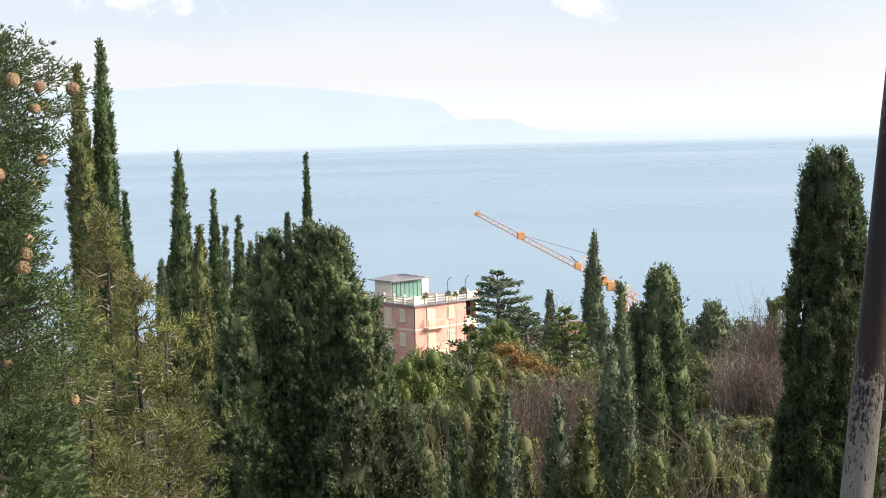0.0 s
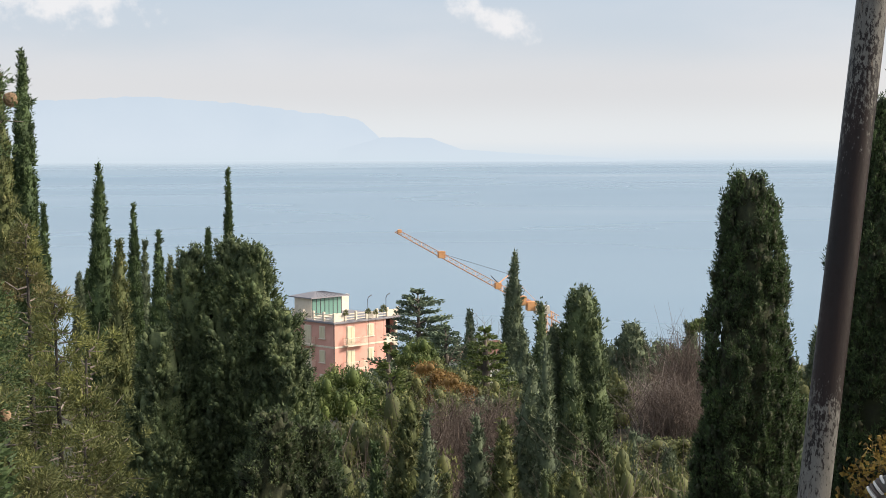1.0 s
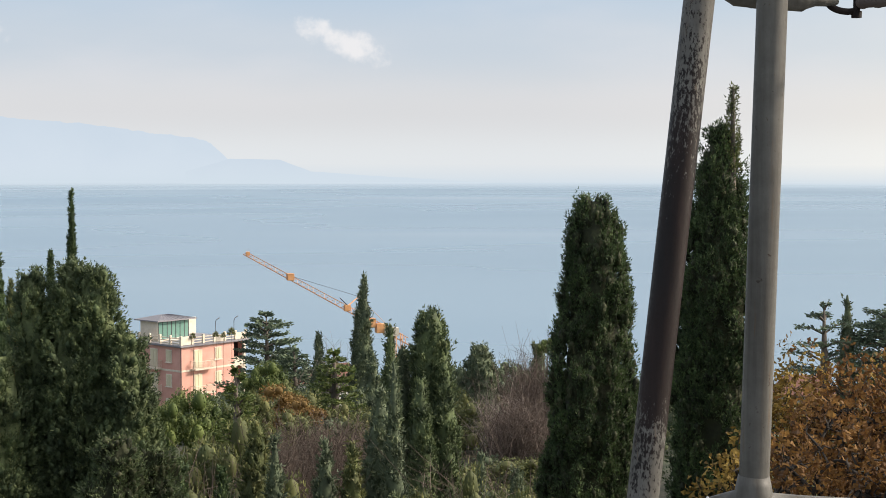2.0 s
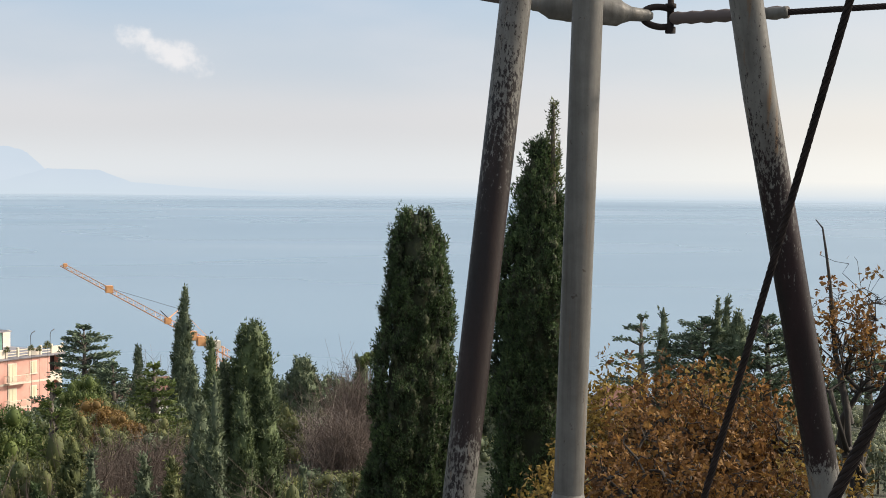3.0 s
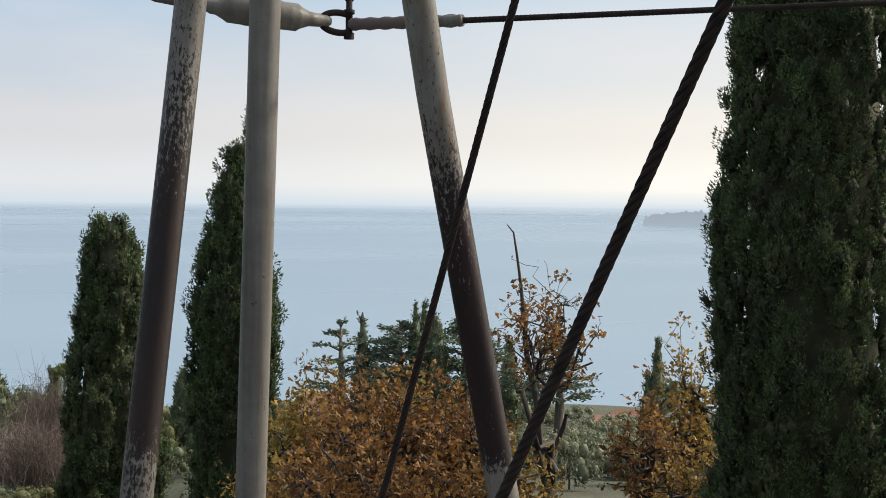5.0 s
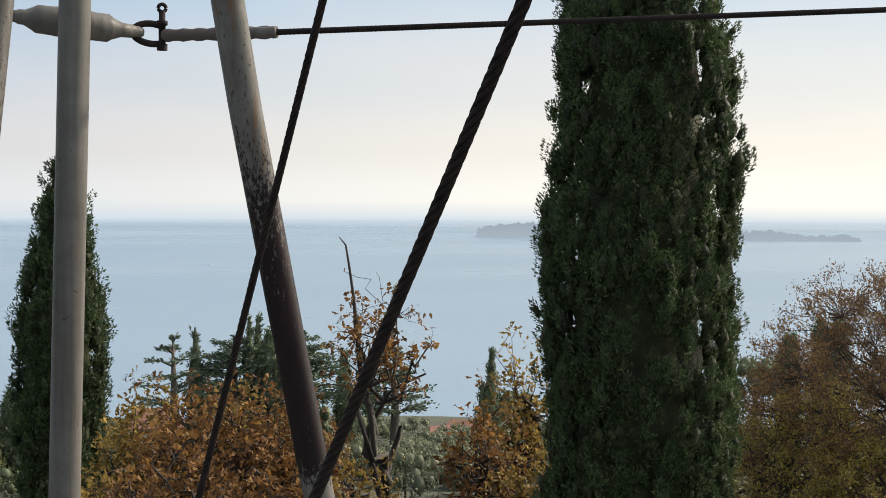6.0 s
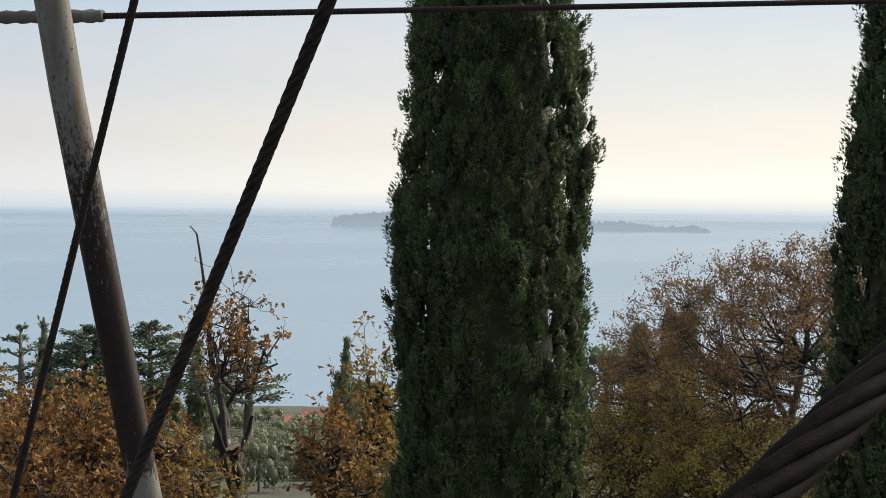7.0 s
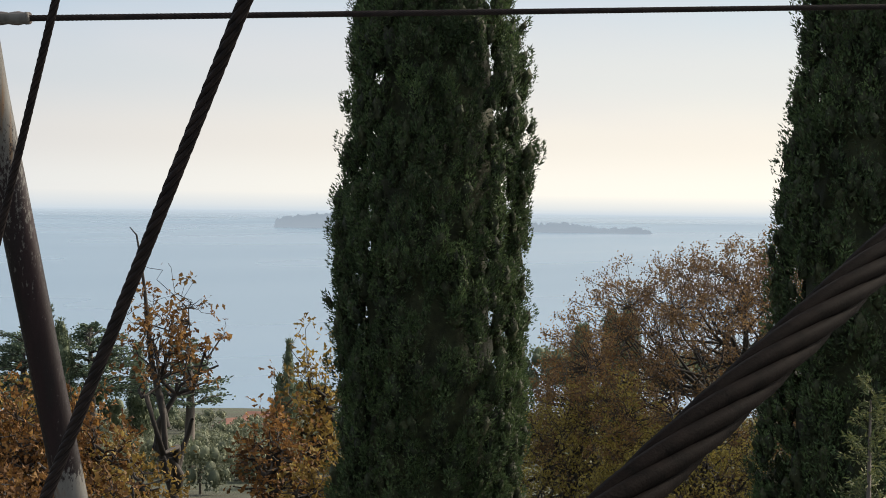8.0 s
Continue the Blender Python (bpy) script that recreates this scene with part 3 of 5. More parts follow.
def cedar(bearing, d, reach, height, seed, mat=None, label="", name="cedar", tiers=11, leaf=0.34, flat=0.55, gap=0.0):
    """A cedar: straight trunk, level tiers of boughs carrying flat pads of needles."""
    rng = np.random.default_rng(seed)
    az, el = bearing
    root = tree_base(name, az, d, label, "tree", "cedars")
    tip = math.tan(radians(el)) * d
    H = tip - root.location.z
    bar("trunk", [(0, 0, 0), (0.1, 0, H * 0.5), (0, 0.05, H * 0.97)], [0.45, 0.32, 0.05], BARK, root, 8)
    boughs, vs = [], []
    for i in range(tiers):
        f = i / (tiers - 1)
        z = H - height * f ** 1.1 - 0.3
        R = reach * (0.12 + 0.88 * f ** flat) * rng.uniform(0.8, 1.1)
        for b in range(7 if f > 0.15 else 4):
            if rng.uniform() < gap:
                continue
            q = rng.uniform(0, 6.28)
            L = R * rng.uniform(0.6, 1.05)
            e = np.array([math.cos(q), math.sin(q), 0])
            end = e * L + [0, 0, z + L * rng.uniform(-0.05, 0.16)]
            boughs.append(sweep([np.array([0, 0, z - 0.3]), (np.array([0, 0, z]) + end) / 2 + [0, 0, 0.15 * L * 0.3], end], [0.09, 0.06, 0.02], 4))
            m = int(60 * L / 2.5) + 25
            g = rng.uniform(0.25, 1.05, m) ** 0.8
            across = np.array([-e[1], e[0], 0])
            pos = np.array([0, 0, z]) + (end - [0, 0, z]) * g[:, None] + across * (rng.normal(size=m) * 0.20 * L * (0.3 + g))[:, None] + np.array([0, 0, 1]) * (rng.normal(size=m) * 0.10 + 0.05)[:, None]
            way = e * 0.8 + across * rng.normal(size=m)[:, None] + np.array([0, 0, 0.25]) + rng.normal(size=(m, 3)) * 0.25
            vs.append(sprays(rng, pos, way, leaf * rng.uniform(0.6, 1.4, m), leaf * 0.55))
    for v, q in boughs:
        child("bough", mesh_of("bough", v, q, BARK), root)
    v, f = joined(vs)
    child("crown", mesh_of("crown", v, f, mat or CEDAR), root)
    return root


def shrub_mesh(seed, mat, leaf=0.07, clumps=30, per=120, tall=1.0):
    """A rounded bush about 2 m across: several clumps of leaves over an inner mass. Returns its meshes."""
    rng = np.random.default_rng(seed)
    vs, cores = [], []
    for _ in range(clumps):
        q, u = rng.uniform(0, 6.28), rng.uniform(0, 1)
        rr = math.sqrt(rng.uniform(0, 1)) * 0.95
        c = np.array([rr * math.cos(q), rr * math.sin(q), (0.35 + u * 1.1 * (1 - 0.55 * rr)) * tall])
        R = rng.uniform(0.16, 0.36)
        n = unit(rng.normal(size=(per, 3)))
        pos = c + n * R * rng.uniform(0.75, 1.1, per)[:, None] * [1, 1, 0.85 * tall]
        vs.append(scales(rng, pos, n + rng.normal(size=(per, 3)) * 0.7 + [0, 0, 0.4], leaf * rng.uniform(0.5, 1.3, per), leaf * 0.7))
        t = np.linspace(0.05, np.pi - 0.05, 5)
        cores.append(sweep(c + np.stack([0 * t, 0 * t, -np.cos(t) * R * 0.6 * tall], 1), np.sin(t) * R * 0.6, 6))
    a = mesh_of("leaves", *joined(vs), mat)
    b = mesh_of("inner_leaves", *joined(cores), mat, True)
    return a, b


def shrub(name, meshes, bearing, d, wide, high, label, group="shrubs", turn=0.0):
    az, el = bearing
    p = spot(az, d)
    top = math.tan(radians(el)) * d
    root = base(name, (p.x, p.y, top - high), label, "bush", group, turn=turn)
    root.scale = (wide / 2, wide / 2, high / 1.7)
    for me in meshes:
        child(me.name.split(".")[0], me, root)
    foot = min((float(land(p.x, p.y)) - root.location.z) / root.scale.z - 0.1, -0.9)
    stem, q = sweep([(0, 0, foot), (0.02, 0, foot * 0.5), (0, 0.02, 0.6)], [0.07, 0.06, 0.03], 6)
    child("stem", mesh_of("stem", stem, q, BARK), root)
    return root


def young_conifer(bearing, d, spread, seed, label, low, bare=0.45, per=52):
    """A thin, open conifer: dark slender trunk, up-curved branches bare inside and tufted with yellow-green at the ends."""
    rng = np.random.default_rng(seed)
    az, el = bearing
    root = tree_base("young_conifer", az, d, label, "tree", "young conifers")
    H = math.tan(radians(el)) * d - root.location.z
    x = 0.05 * np.sin(np.linspace(0, 5, 8) + seed)
    bar("trunk", np.stack([x, x * 0.6, np.linspace(0, H * 0.985, 8)], 1), np.linspace(0.11, 0.012, 8), DARK_BARK, root, 8)
    br, vs = [], []
    for i in range(int(low * 15)):
        s = low * (i + rng.uniform(0, 1)) / int(low * 15)
        z = H - s
        L = 1.15 * spread * min(1.0, 0.18 + s / (low * 0.75)) * rng.uniform(0.45, 1.1)
        q = rng.uniform(0, 6.28)
        e = np.array([math.cos(q), math.sin(q), 0])
        p0, p2 = np.array([0, 0, z]), np.array([0, 0, z]) + e * L + [0, 0, L * rng.uniform(0.05, 0.6)]
        p1 = p0 + e * L * 0.5 + [0, 0, L * 0.05]
        br.append(sweep([p0, p1 + rng.normal(size=3) * 0.04, p2], [0.014, 0.009, 0.004], 4))
        if rng.uniform() < 0.16:
            continue
        tufts = 4
        for _ in range(tufts):
            f = rng.uniform(bare, 1.05)
            c = p0 * (1 - f) ** 2 + 2 * p1 * f * (1 - f) + p2 * f * f + rng.normal(size=3) * 0.09
            m = unit(rng.normal(size=(per, 3)))
            pos = c + m * rng.uniform(0.01, 0.10, per)[:, None]
            vs.append(scales(rng, pos, m + e * 0.6 + [0, 0, 0.5], 0.062 * rng.uniform(0.6, 1.4, per), 0.019))
    tagged(child("branches", mesh_of("branches", *joined(br), GREY_TWIG), root), kind="stuff")
    child("crown", mesh_of("crown", *joined(vs), GOLDEN), root)
    return root


# ---- slender and broad cypresses, near to far ----
DARK = "dark green columnar cypress with lumpy upright foliage"
SLIM = "slender dark cypress spire rising above the wood"
NEAR = dict(dense=0.33, tuft=0.34, core=0.60)
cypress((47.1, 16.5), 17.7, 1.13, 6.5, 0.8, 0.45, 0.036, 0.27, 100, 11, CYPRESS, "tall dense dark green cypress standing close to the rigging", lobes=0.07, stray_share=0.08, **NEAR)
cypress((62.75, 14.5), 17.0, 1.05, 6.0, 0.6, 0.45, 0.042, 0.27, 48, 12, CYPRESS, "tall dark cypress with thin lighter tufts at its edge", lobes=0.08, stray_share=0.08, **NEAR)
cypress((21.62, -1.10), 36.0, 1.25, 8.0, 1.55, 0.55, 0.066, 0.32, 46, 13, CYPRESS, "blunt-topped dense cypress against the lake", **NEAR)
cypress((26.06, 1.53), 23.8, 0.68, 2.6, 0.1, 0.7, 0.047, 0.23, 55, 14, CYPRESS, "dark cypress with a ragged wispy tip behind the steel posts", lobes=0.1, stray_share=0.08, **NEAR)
cypress((26.54, 2.89), 23.75, 0.13, 1.2, 0.05, 0.7, 0.045, 0.16, 12, 15, CYPRESS_LIT, "thin wispy brownish cypress leader", height=1.6, core=0.1, name="cypress_leader", bodies=False)
for k, (b, d, r, tp, bl, mt, word, dead) in enumerate((
        ((-4.75, 3.42), 42, 0.37, 4.5, 0.05, CYPRESS, SLIM, 0), ((-5.60, 2.43), 41, 0.34, 3.2, 0.05, CYPRESS_LIT, SLIM, 0), ((-4.09, -2.20), 60, 0.25, 3.5, 0.0, CYPRESS, SLIM, 0),
        ((-2.13, -0.70), 50, 0.55, 7.0, 0.0, CYPRESS, "tall cypress with bare grey dead branches low down", 46), ((-1.48, -3.56), 46, 0.50, 5.0, 0.1, CYPRESS_LIT, "yellowish green cypress beside a half dead one", 0),
        ((-0.92, -2.24), 70, 0.34, 5.0, 0.0, CYPRESS, SLIM, 0), ((-0.55, -3.59), 72, 0.30, 4.0, 0.0, CYPRESS_FAR, SLIM, 0), ((-0.05, -3.24), 65, 0.36, 4.0, 0.0, CYPRESS, SLIM, 0),
        ((0.36, -4.12), 66, 0.33, 3.0, 0.0, CYPRESS_LIT, SLIM, 0), ((0.72, -4.47), 60, 0.42, 3.0, 0.3, RUSSET, "browning cypress among green ones", 0), ((2.51, -0.94), 80, 0.34, 7.5, 0.0, CYPRESS, SLIM, 0),
        ((1.76, -3.10), 78, 0.24, 3.0, 0.0, CYPRESS, SLIM, 0), ((-2.89, -4.71), 75, 0.34, 3.0, 0.1, CYPRESS_FAR, SLIM, 0), ((-2.60, -4.60), 77, 0.34, 2.5, 0.1, CYPRESS, SLIM, 0))):
    cypress(b, d, r, tp, bl, 0.72, 0.055 + d * 0.0007, 0.24, 17, 16 + k, mt, word, twigs=dead, stray_share=0.0)
# the broad cypress: several leaders grown into one mass
BROAD = "broad old cypress of several leaders, deep green"
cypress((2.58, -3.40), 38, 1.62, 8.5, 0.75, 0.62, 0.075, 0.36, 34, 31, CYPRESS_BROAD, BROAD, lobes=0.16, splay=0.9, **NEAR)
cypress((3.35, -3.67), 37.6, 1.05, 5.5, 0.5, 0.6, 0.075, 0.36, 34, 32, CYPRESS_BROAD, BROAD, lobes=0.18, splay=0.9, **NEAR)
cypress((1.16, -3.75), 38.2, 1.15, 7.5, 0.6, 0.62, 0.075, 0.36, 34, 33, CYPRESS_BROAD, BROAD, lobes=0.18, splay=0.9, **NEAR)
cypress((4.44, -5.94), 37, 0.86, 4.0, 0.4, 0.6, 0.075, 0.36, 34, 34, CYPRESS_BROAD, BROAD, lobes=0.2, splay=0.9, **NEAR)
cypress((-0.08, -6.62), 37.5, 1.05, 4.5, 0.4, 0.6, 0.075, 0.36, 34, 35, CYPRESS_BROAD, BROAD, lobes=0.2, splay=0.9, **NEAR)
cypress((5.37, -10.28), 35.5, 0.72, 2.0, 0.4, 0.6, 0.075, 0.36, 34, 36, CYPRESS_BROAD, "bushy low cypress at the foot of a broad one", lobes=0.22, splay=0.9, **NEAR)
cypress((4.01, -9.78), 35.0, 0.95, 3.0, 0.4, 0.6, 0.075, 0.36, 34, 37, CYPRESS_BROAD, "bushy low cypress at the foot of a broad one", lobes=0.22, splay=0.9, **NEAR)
# the middle wood
MID = "dark cypress in the wood below the house"
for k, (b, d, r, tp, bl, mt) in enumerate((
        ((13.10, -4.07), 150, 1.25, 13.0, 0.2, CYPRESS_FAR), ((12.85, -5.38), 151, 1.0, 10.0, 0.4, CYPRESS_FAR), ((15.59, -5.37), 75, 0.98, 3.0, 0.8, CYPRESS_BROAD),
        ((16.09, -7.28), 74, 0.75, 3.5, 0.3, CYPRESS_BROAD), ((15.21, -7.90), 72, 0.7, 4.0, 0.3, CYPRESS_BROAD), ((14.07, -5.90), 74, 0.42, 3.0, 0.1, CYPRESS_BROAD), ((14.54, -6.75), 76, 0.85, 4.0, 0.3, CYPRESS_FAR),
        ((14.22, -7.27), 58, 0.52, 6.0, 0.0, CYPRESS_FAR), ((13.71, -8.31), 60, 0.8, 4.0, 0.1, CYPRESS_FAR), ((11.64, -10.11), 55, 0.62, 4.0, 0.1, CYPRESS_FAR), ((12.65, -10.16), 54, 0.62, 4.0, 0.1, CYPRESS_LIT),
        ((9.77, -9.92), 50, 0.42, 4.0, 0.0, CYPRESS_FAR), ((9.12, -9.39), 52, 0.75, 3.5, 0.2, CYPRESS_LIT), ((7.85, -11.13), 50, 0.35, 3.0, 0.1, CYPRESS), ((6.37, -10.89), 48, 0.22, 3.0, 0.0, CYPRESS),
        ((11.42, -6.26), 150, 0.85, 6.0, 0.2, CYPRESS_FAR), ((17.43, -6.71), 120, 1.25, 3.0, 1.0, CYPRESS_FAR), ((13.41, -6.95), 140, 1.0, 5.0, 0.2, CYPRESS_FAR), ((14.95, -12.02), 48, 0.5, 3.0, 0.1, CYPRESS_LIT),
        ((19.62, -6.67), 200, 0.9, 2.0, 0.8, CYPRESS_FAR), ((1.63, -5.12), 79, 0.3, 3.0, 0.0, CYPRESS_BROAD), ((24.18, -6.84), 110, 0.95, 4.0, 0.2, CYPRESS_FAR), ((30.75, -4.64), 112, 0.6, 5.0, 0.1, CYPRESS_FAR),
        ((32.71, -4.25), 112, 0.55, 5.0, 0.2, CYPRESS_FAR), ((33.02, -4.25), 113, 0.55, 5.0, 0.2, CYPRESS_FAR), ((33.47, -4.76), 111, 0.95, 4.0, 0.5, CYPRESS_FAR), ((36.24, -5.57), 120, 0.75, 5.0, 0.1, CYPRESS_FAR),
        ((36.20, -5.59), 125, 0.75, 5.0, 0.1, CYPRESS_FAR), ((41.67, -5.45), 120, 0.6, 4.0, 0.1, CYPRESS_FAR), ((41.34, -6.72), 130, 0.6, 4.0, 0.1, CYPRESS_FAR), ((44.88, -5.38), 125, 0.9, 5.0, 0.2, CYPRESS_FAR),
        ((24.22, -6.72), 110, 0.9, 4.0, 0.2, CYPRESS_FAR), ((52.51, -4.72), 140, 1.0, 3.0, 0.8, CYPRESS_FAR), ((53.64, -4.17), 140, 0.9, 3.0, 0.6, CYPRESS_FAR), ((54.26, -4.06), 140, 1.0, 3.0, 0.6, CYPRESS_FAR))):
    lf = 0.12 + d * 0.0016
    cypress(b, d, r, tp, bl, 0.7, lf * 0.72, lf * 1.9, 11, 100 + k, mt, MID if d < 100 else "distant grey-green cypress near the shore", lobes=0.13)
rng = np.random.default_rng(5)
for k in range(24):
    d = rng.uniform(44, 70)
    cypress((rng.uniform(-4.5, 19.0), rng.uniform(-13.2, -10.4)), d, rng.uniform(0.4, 0.8), rng.uniform(3, 5), 0.1, 0.7, 0.13, 0.44, 13, 160 + k, (CYPRESS_FAR, CYPRESS_LIT, CYPRESS_BROAD)[k % 3], MID, lobes=0.14)
# ---- cedars and umbrella-shaped trees ----
cedar((9.50, -5.53), 170, 5.4, 9.0, 201, CEDAR, "blue-green cedar with level tiers beside the pink house", leaf=0.42)
cedar((10.52, -6.91), 165, 4.0, 5.0, 202, CEDAR, "low spreading cedar by the lake", tiers=7, leaf=0.42)
cedar((11.99, -6.94), 130, 3.4, 8.5, 203, PINE, "green cedar with drooping tiers", leaf=0.36)
cedar((29.95, -4.97), 110, 2.9, 4.6, 204, CEDAR, "open gaunt cedar on the shore", tiers=6, leaf=0.26, gap=0.35)
cedar((32.16, -5.02), 112, 4.4, 4.2, 205, CEDAR, "dense spreading cedar above the oaks", tiers=9, leaf=0.3)
cedar((34.51, -4.89), 113, 4.6, 4.6, 206, CEDAR, "dense spreading cedar above the oaks", tiers=9, leaf=0.3)
cedar((38.07, -5.46), 115, 3.4, 4.5, 207, CEDAR, "cedar seen behind a nearly bare oak", tiers=8, leaf=0.3, gap=0.2)
cedar((8.36, -7.50), 80, 1.5, 3.8, 209, PINE, "ragged pine before the house wall", tiers=8, leaf=0.26, gap=0.3)


# ---- autumn oaks and bare trees ----
def crooked(rng, a, b, kink, lift=0.0, n=4):
    t = np.linspace(0, 1, n + 1)[:, None]
    p = a + (b - a) * t
    L = np.linalg.norm(b - a)
    p[1:-1] += rng.normal(size=(n - 1, 3)) * kink * L
    return p + np.array([0, 0, 1.0]) * (np.sin(np.pi * t) * lift * L)


def branched(rng, root, fork, aims, thick, kink, bark, main=8, second=55):
    """Limbs from the fork outward: each tier of branches springs from the nearest point of the tier before. Returns the twig ends."""
    order = rng.permutation(len(aims))
    tiers = [order[:main], order[main:main + second], order[main + second:]]
    nodes, girth = [np.array(fork, float)], [thick]
    twig = []
    for level, tier in enumerate(tiers):
        pts, gs = np.array(nodes), np.array(girth)
        for i in tier:
            e = fork + (aims[i] - fork) * ((0.62, 0.86, 1.0)[level])
            cost = np.linalg.norm(pts - e, axis=1) + 0.45 * np.linalg.norm(pts - fork, axis=1) * (level == 0)
            cost = cost + 0.8 * np.maximum(np.linalg.norm(pts - fork, axis=1) - np.linalg.norm(e - fork), 0)
            j = int(np.argmin(cost))
            p = crooked(rng, pts[j], e, kink, 0.08 if level == 0 else 0.03)
            r0 = min(gs[j] * 0.72, thick * (0.6, 0.30, 0.09)[level])
            r = np.linspace(r0, max(r0 * 0.4, 0.0035), len(p))
            nodes += list(p[1:])
            girth += list(r[1:])
            if level < 2:
                child("limb", mesh_of("limb", *sweep(p, r, 7 - 2 * level), bark, True), root)
            else:
                twig.append(sweep(p, r, 3))
    tagged(child("twigs", mesh_of("twigs", *joined(twig), bark), root), kind="stuff")
    return np.array(aims)


def shell_points(rng, n, R, tall, z0, hollow, lumps=0.12):
    """Points through a domed crown of radius R, most of them near its lumpy outside."""
    u = unit(rng.normal(size=(n, 3)))
    u[:, 2] = np.where(u[:, 2] < -0.25, -u[:, 2], u[:, 2])
    g = rng.uniform(hollow ** 3, 1, n) ** (1 / 3)
    a = np.arctan2(u[:, 1], u[:, 0])
    g = g * (1 - lumps + lumps * np.sin(3 * a + 4 * u[:, 2] + R) + lumps * 0.7 * np.sin(7 * a + 1.0 + 5 * u[:, 2]))
    return np.stack([u[:, 0] * g * R, u[:, 1] * g * R, z0 + u[:, 2] * g * tall], 1)


def oak(bearing, d, R, tall, seed, clusters, label, mat=None, leaf=0.10, per=9, thick=0.16, hollow=0.35, kink=0.12):
    rng = np.random.default_rng(seed)
    az, el = bearing
    root = tree_base("oak", az, d, label, "tree", "autumn oaks")
    top = math.tan(radians(el)) * d - root.location.z
    z0 = top - tall
    fork = np.array([rng.uniform(-0.2, 0.2) * R, rng.uniform(-0.2, 0.2) * R, z0 - 0.35 * tall])
    bar("lower_trunk", [(0.1, 0, -0.1), (fork[0] * 0.4, 0.08, fork[2] * 0.5), tuple(fork + [0, 0, 0.05])], [thick * 1.5, thick * 1.2, thick], DARK_BARK, root, 9)
    tips = branched(rng, root, fork, shell_points(rng, int(clusters * 0.6), R * 1.1, tall, z0, hollow, 0.20), thick, kink, DARK_BARK, 7, 40)
    k = np.repeat(np.arange(len(tips)), per)
    m = unit(rng.normal(size=(len(k), 3)) + [0, 0, 0.25])
    c = tips[k] + m * rng.uniform(0.01, 0.13, len(k))[:, None]
    v, f = lobed(rng, c, m + rng.normal(size=(len(k), 3)) * 0.5 - [0, 0, 0.2], leaf * rng.uniform(0.6, 1.3, len(k)))
    tagged(child("leaves", mesh_of("leaves", v, f, mat or OAK), root), kind="stuff")
    return root


OAK_WORD = "autumn oak with rusty orange leaves and dark limbs"
oak((31.0, -6.30), 20.0, 1.15, 1.5, 301, 420, OAK_WORD)
oak((32.6, -6.60), 21.5, 1.00, 1.4, 313, 340, OAK_WORD, OAK_YELLOW)
oak((33.9, -6.95), 20.6, 1.15, 1.4, 302, 400, OAK_WORD)
oak((28.9, -6.50), 21.5, 0.85, 1.5, 303, 300, "yellow-leaved oak behind the steel posts", OAK_YELLOW)
oak((36.2, -8.70), 19.5, 0.75, 1.2, 304, 190, OAK_WORD, OAK_YELLOW)
oak((30.0, -8.50), 17.5, 1.05, 1.3, 309, 300, OAK_WORD)
oak((33.2, -8.90), 17.5, 1.10, 1.3, 310, 300, OAK_WORD)
oak((27.2, -9.20), 18.5, 0.80, 1.2, 311, 200, OAK_WORD, OAK_YELLOW)
oak((42.75, -4.65), 22.0, 0.62, 1.9, 305, 170, "autumn oak with yellow leaves next to a cypress", OAK_YELLOW, hollow=0.3)
oak((41.5, -6.90), 21.0, 0.80, 1.5, 306, 210, OAK_WORD, hollow=0.3)
oak((43.6, -8.60), 19.0, 0.90, 1.3, 312, 220, OAK_WORD, OAK_YELLOW)


def gaunt_oak():
    """A nearly bare oak: dark crooked stems, tufts of leaves at the ends, one long naked leader."""
    rng = np.random.default_rng(320)
    az, el, d = 37.4, -2.25, 23.0
    root = tree_base("oak", az, d, "nearly bare oak with crooked dark limbs and few leaves", "tree", "autumn oaks")
    top = math.tan(radians(el)) * d - root.location.z
    right = np.array([math.cos(radians(az)), -math.sin(radians(az)), 0])
    fork = right * 0.12 + [0, 0, top - 3.6]
    bar("lower_trunk", [(0, 0, -0.1), right * 0.1 + [0, 0, fork[2] * 0.5], fork + [0, 0, 0.05]], [0.24, 0.18, 0.13], DARK_BARK, root, 9)
    aims = shell_points(rng, 190, 1.0, 1.8, top - 1.8, 0.15, 0.2)
    tips = branched(rng, root, fork, aims, 0.12, 0.13, DARK_BARK, 5, 26)
    k = np.repeat(np.arange(len(tips)), np.where(rng.uniform(size=len(tips)) < 0.55, 8, 1))
    m = unit(rng.normal(size=(len(k), 3)) + [0, 0, 0.2])
    v, f = lobed(rng, tips[k] + m * rng.uniform(0.01, 0.10, len(k))[:, None], m + rng.normal(size=(len(k), 3)) * 0.5, 0.10 * rng.uniform(0.6, 1.3, len(k)))
    tagged(child("leaves", mesh_of("leaves", v, f, OAK), root), kind="stuff")
    tip = np.array(spot(36.03, d, -1.41) - root.location)
    bar("leader", [fork + right * -0.12 + [0, 0, 1.0], fork + right * -0.35 + [0, 0, 2.0], tip + right * 0.22 + [0, 0, -0.9], tip + right * 0.15 + [0, 0, -0.42], tip + right * 0.10 + [0, 0, -0.12], tip], [0.06, 0.042, 0.024, 0.018, 0.013, 0.007], DARK_BARK, root, 6,
        "bare crooked leader")


gaunt_oak()


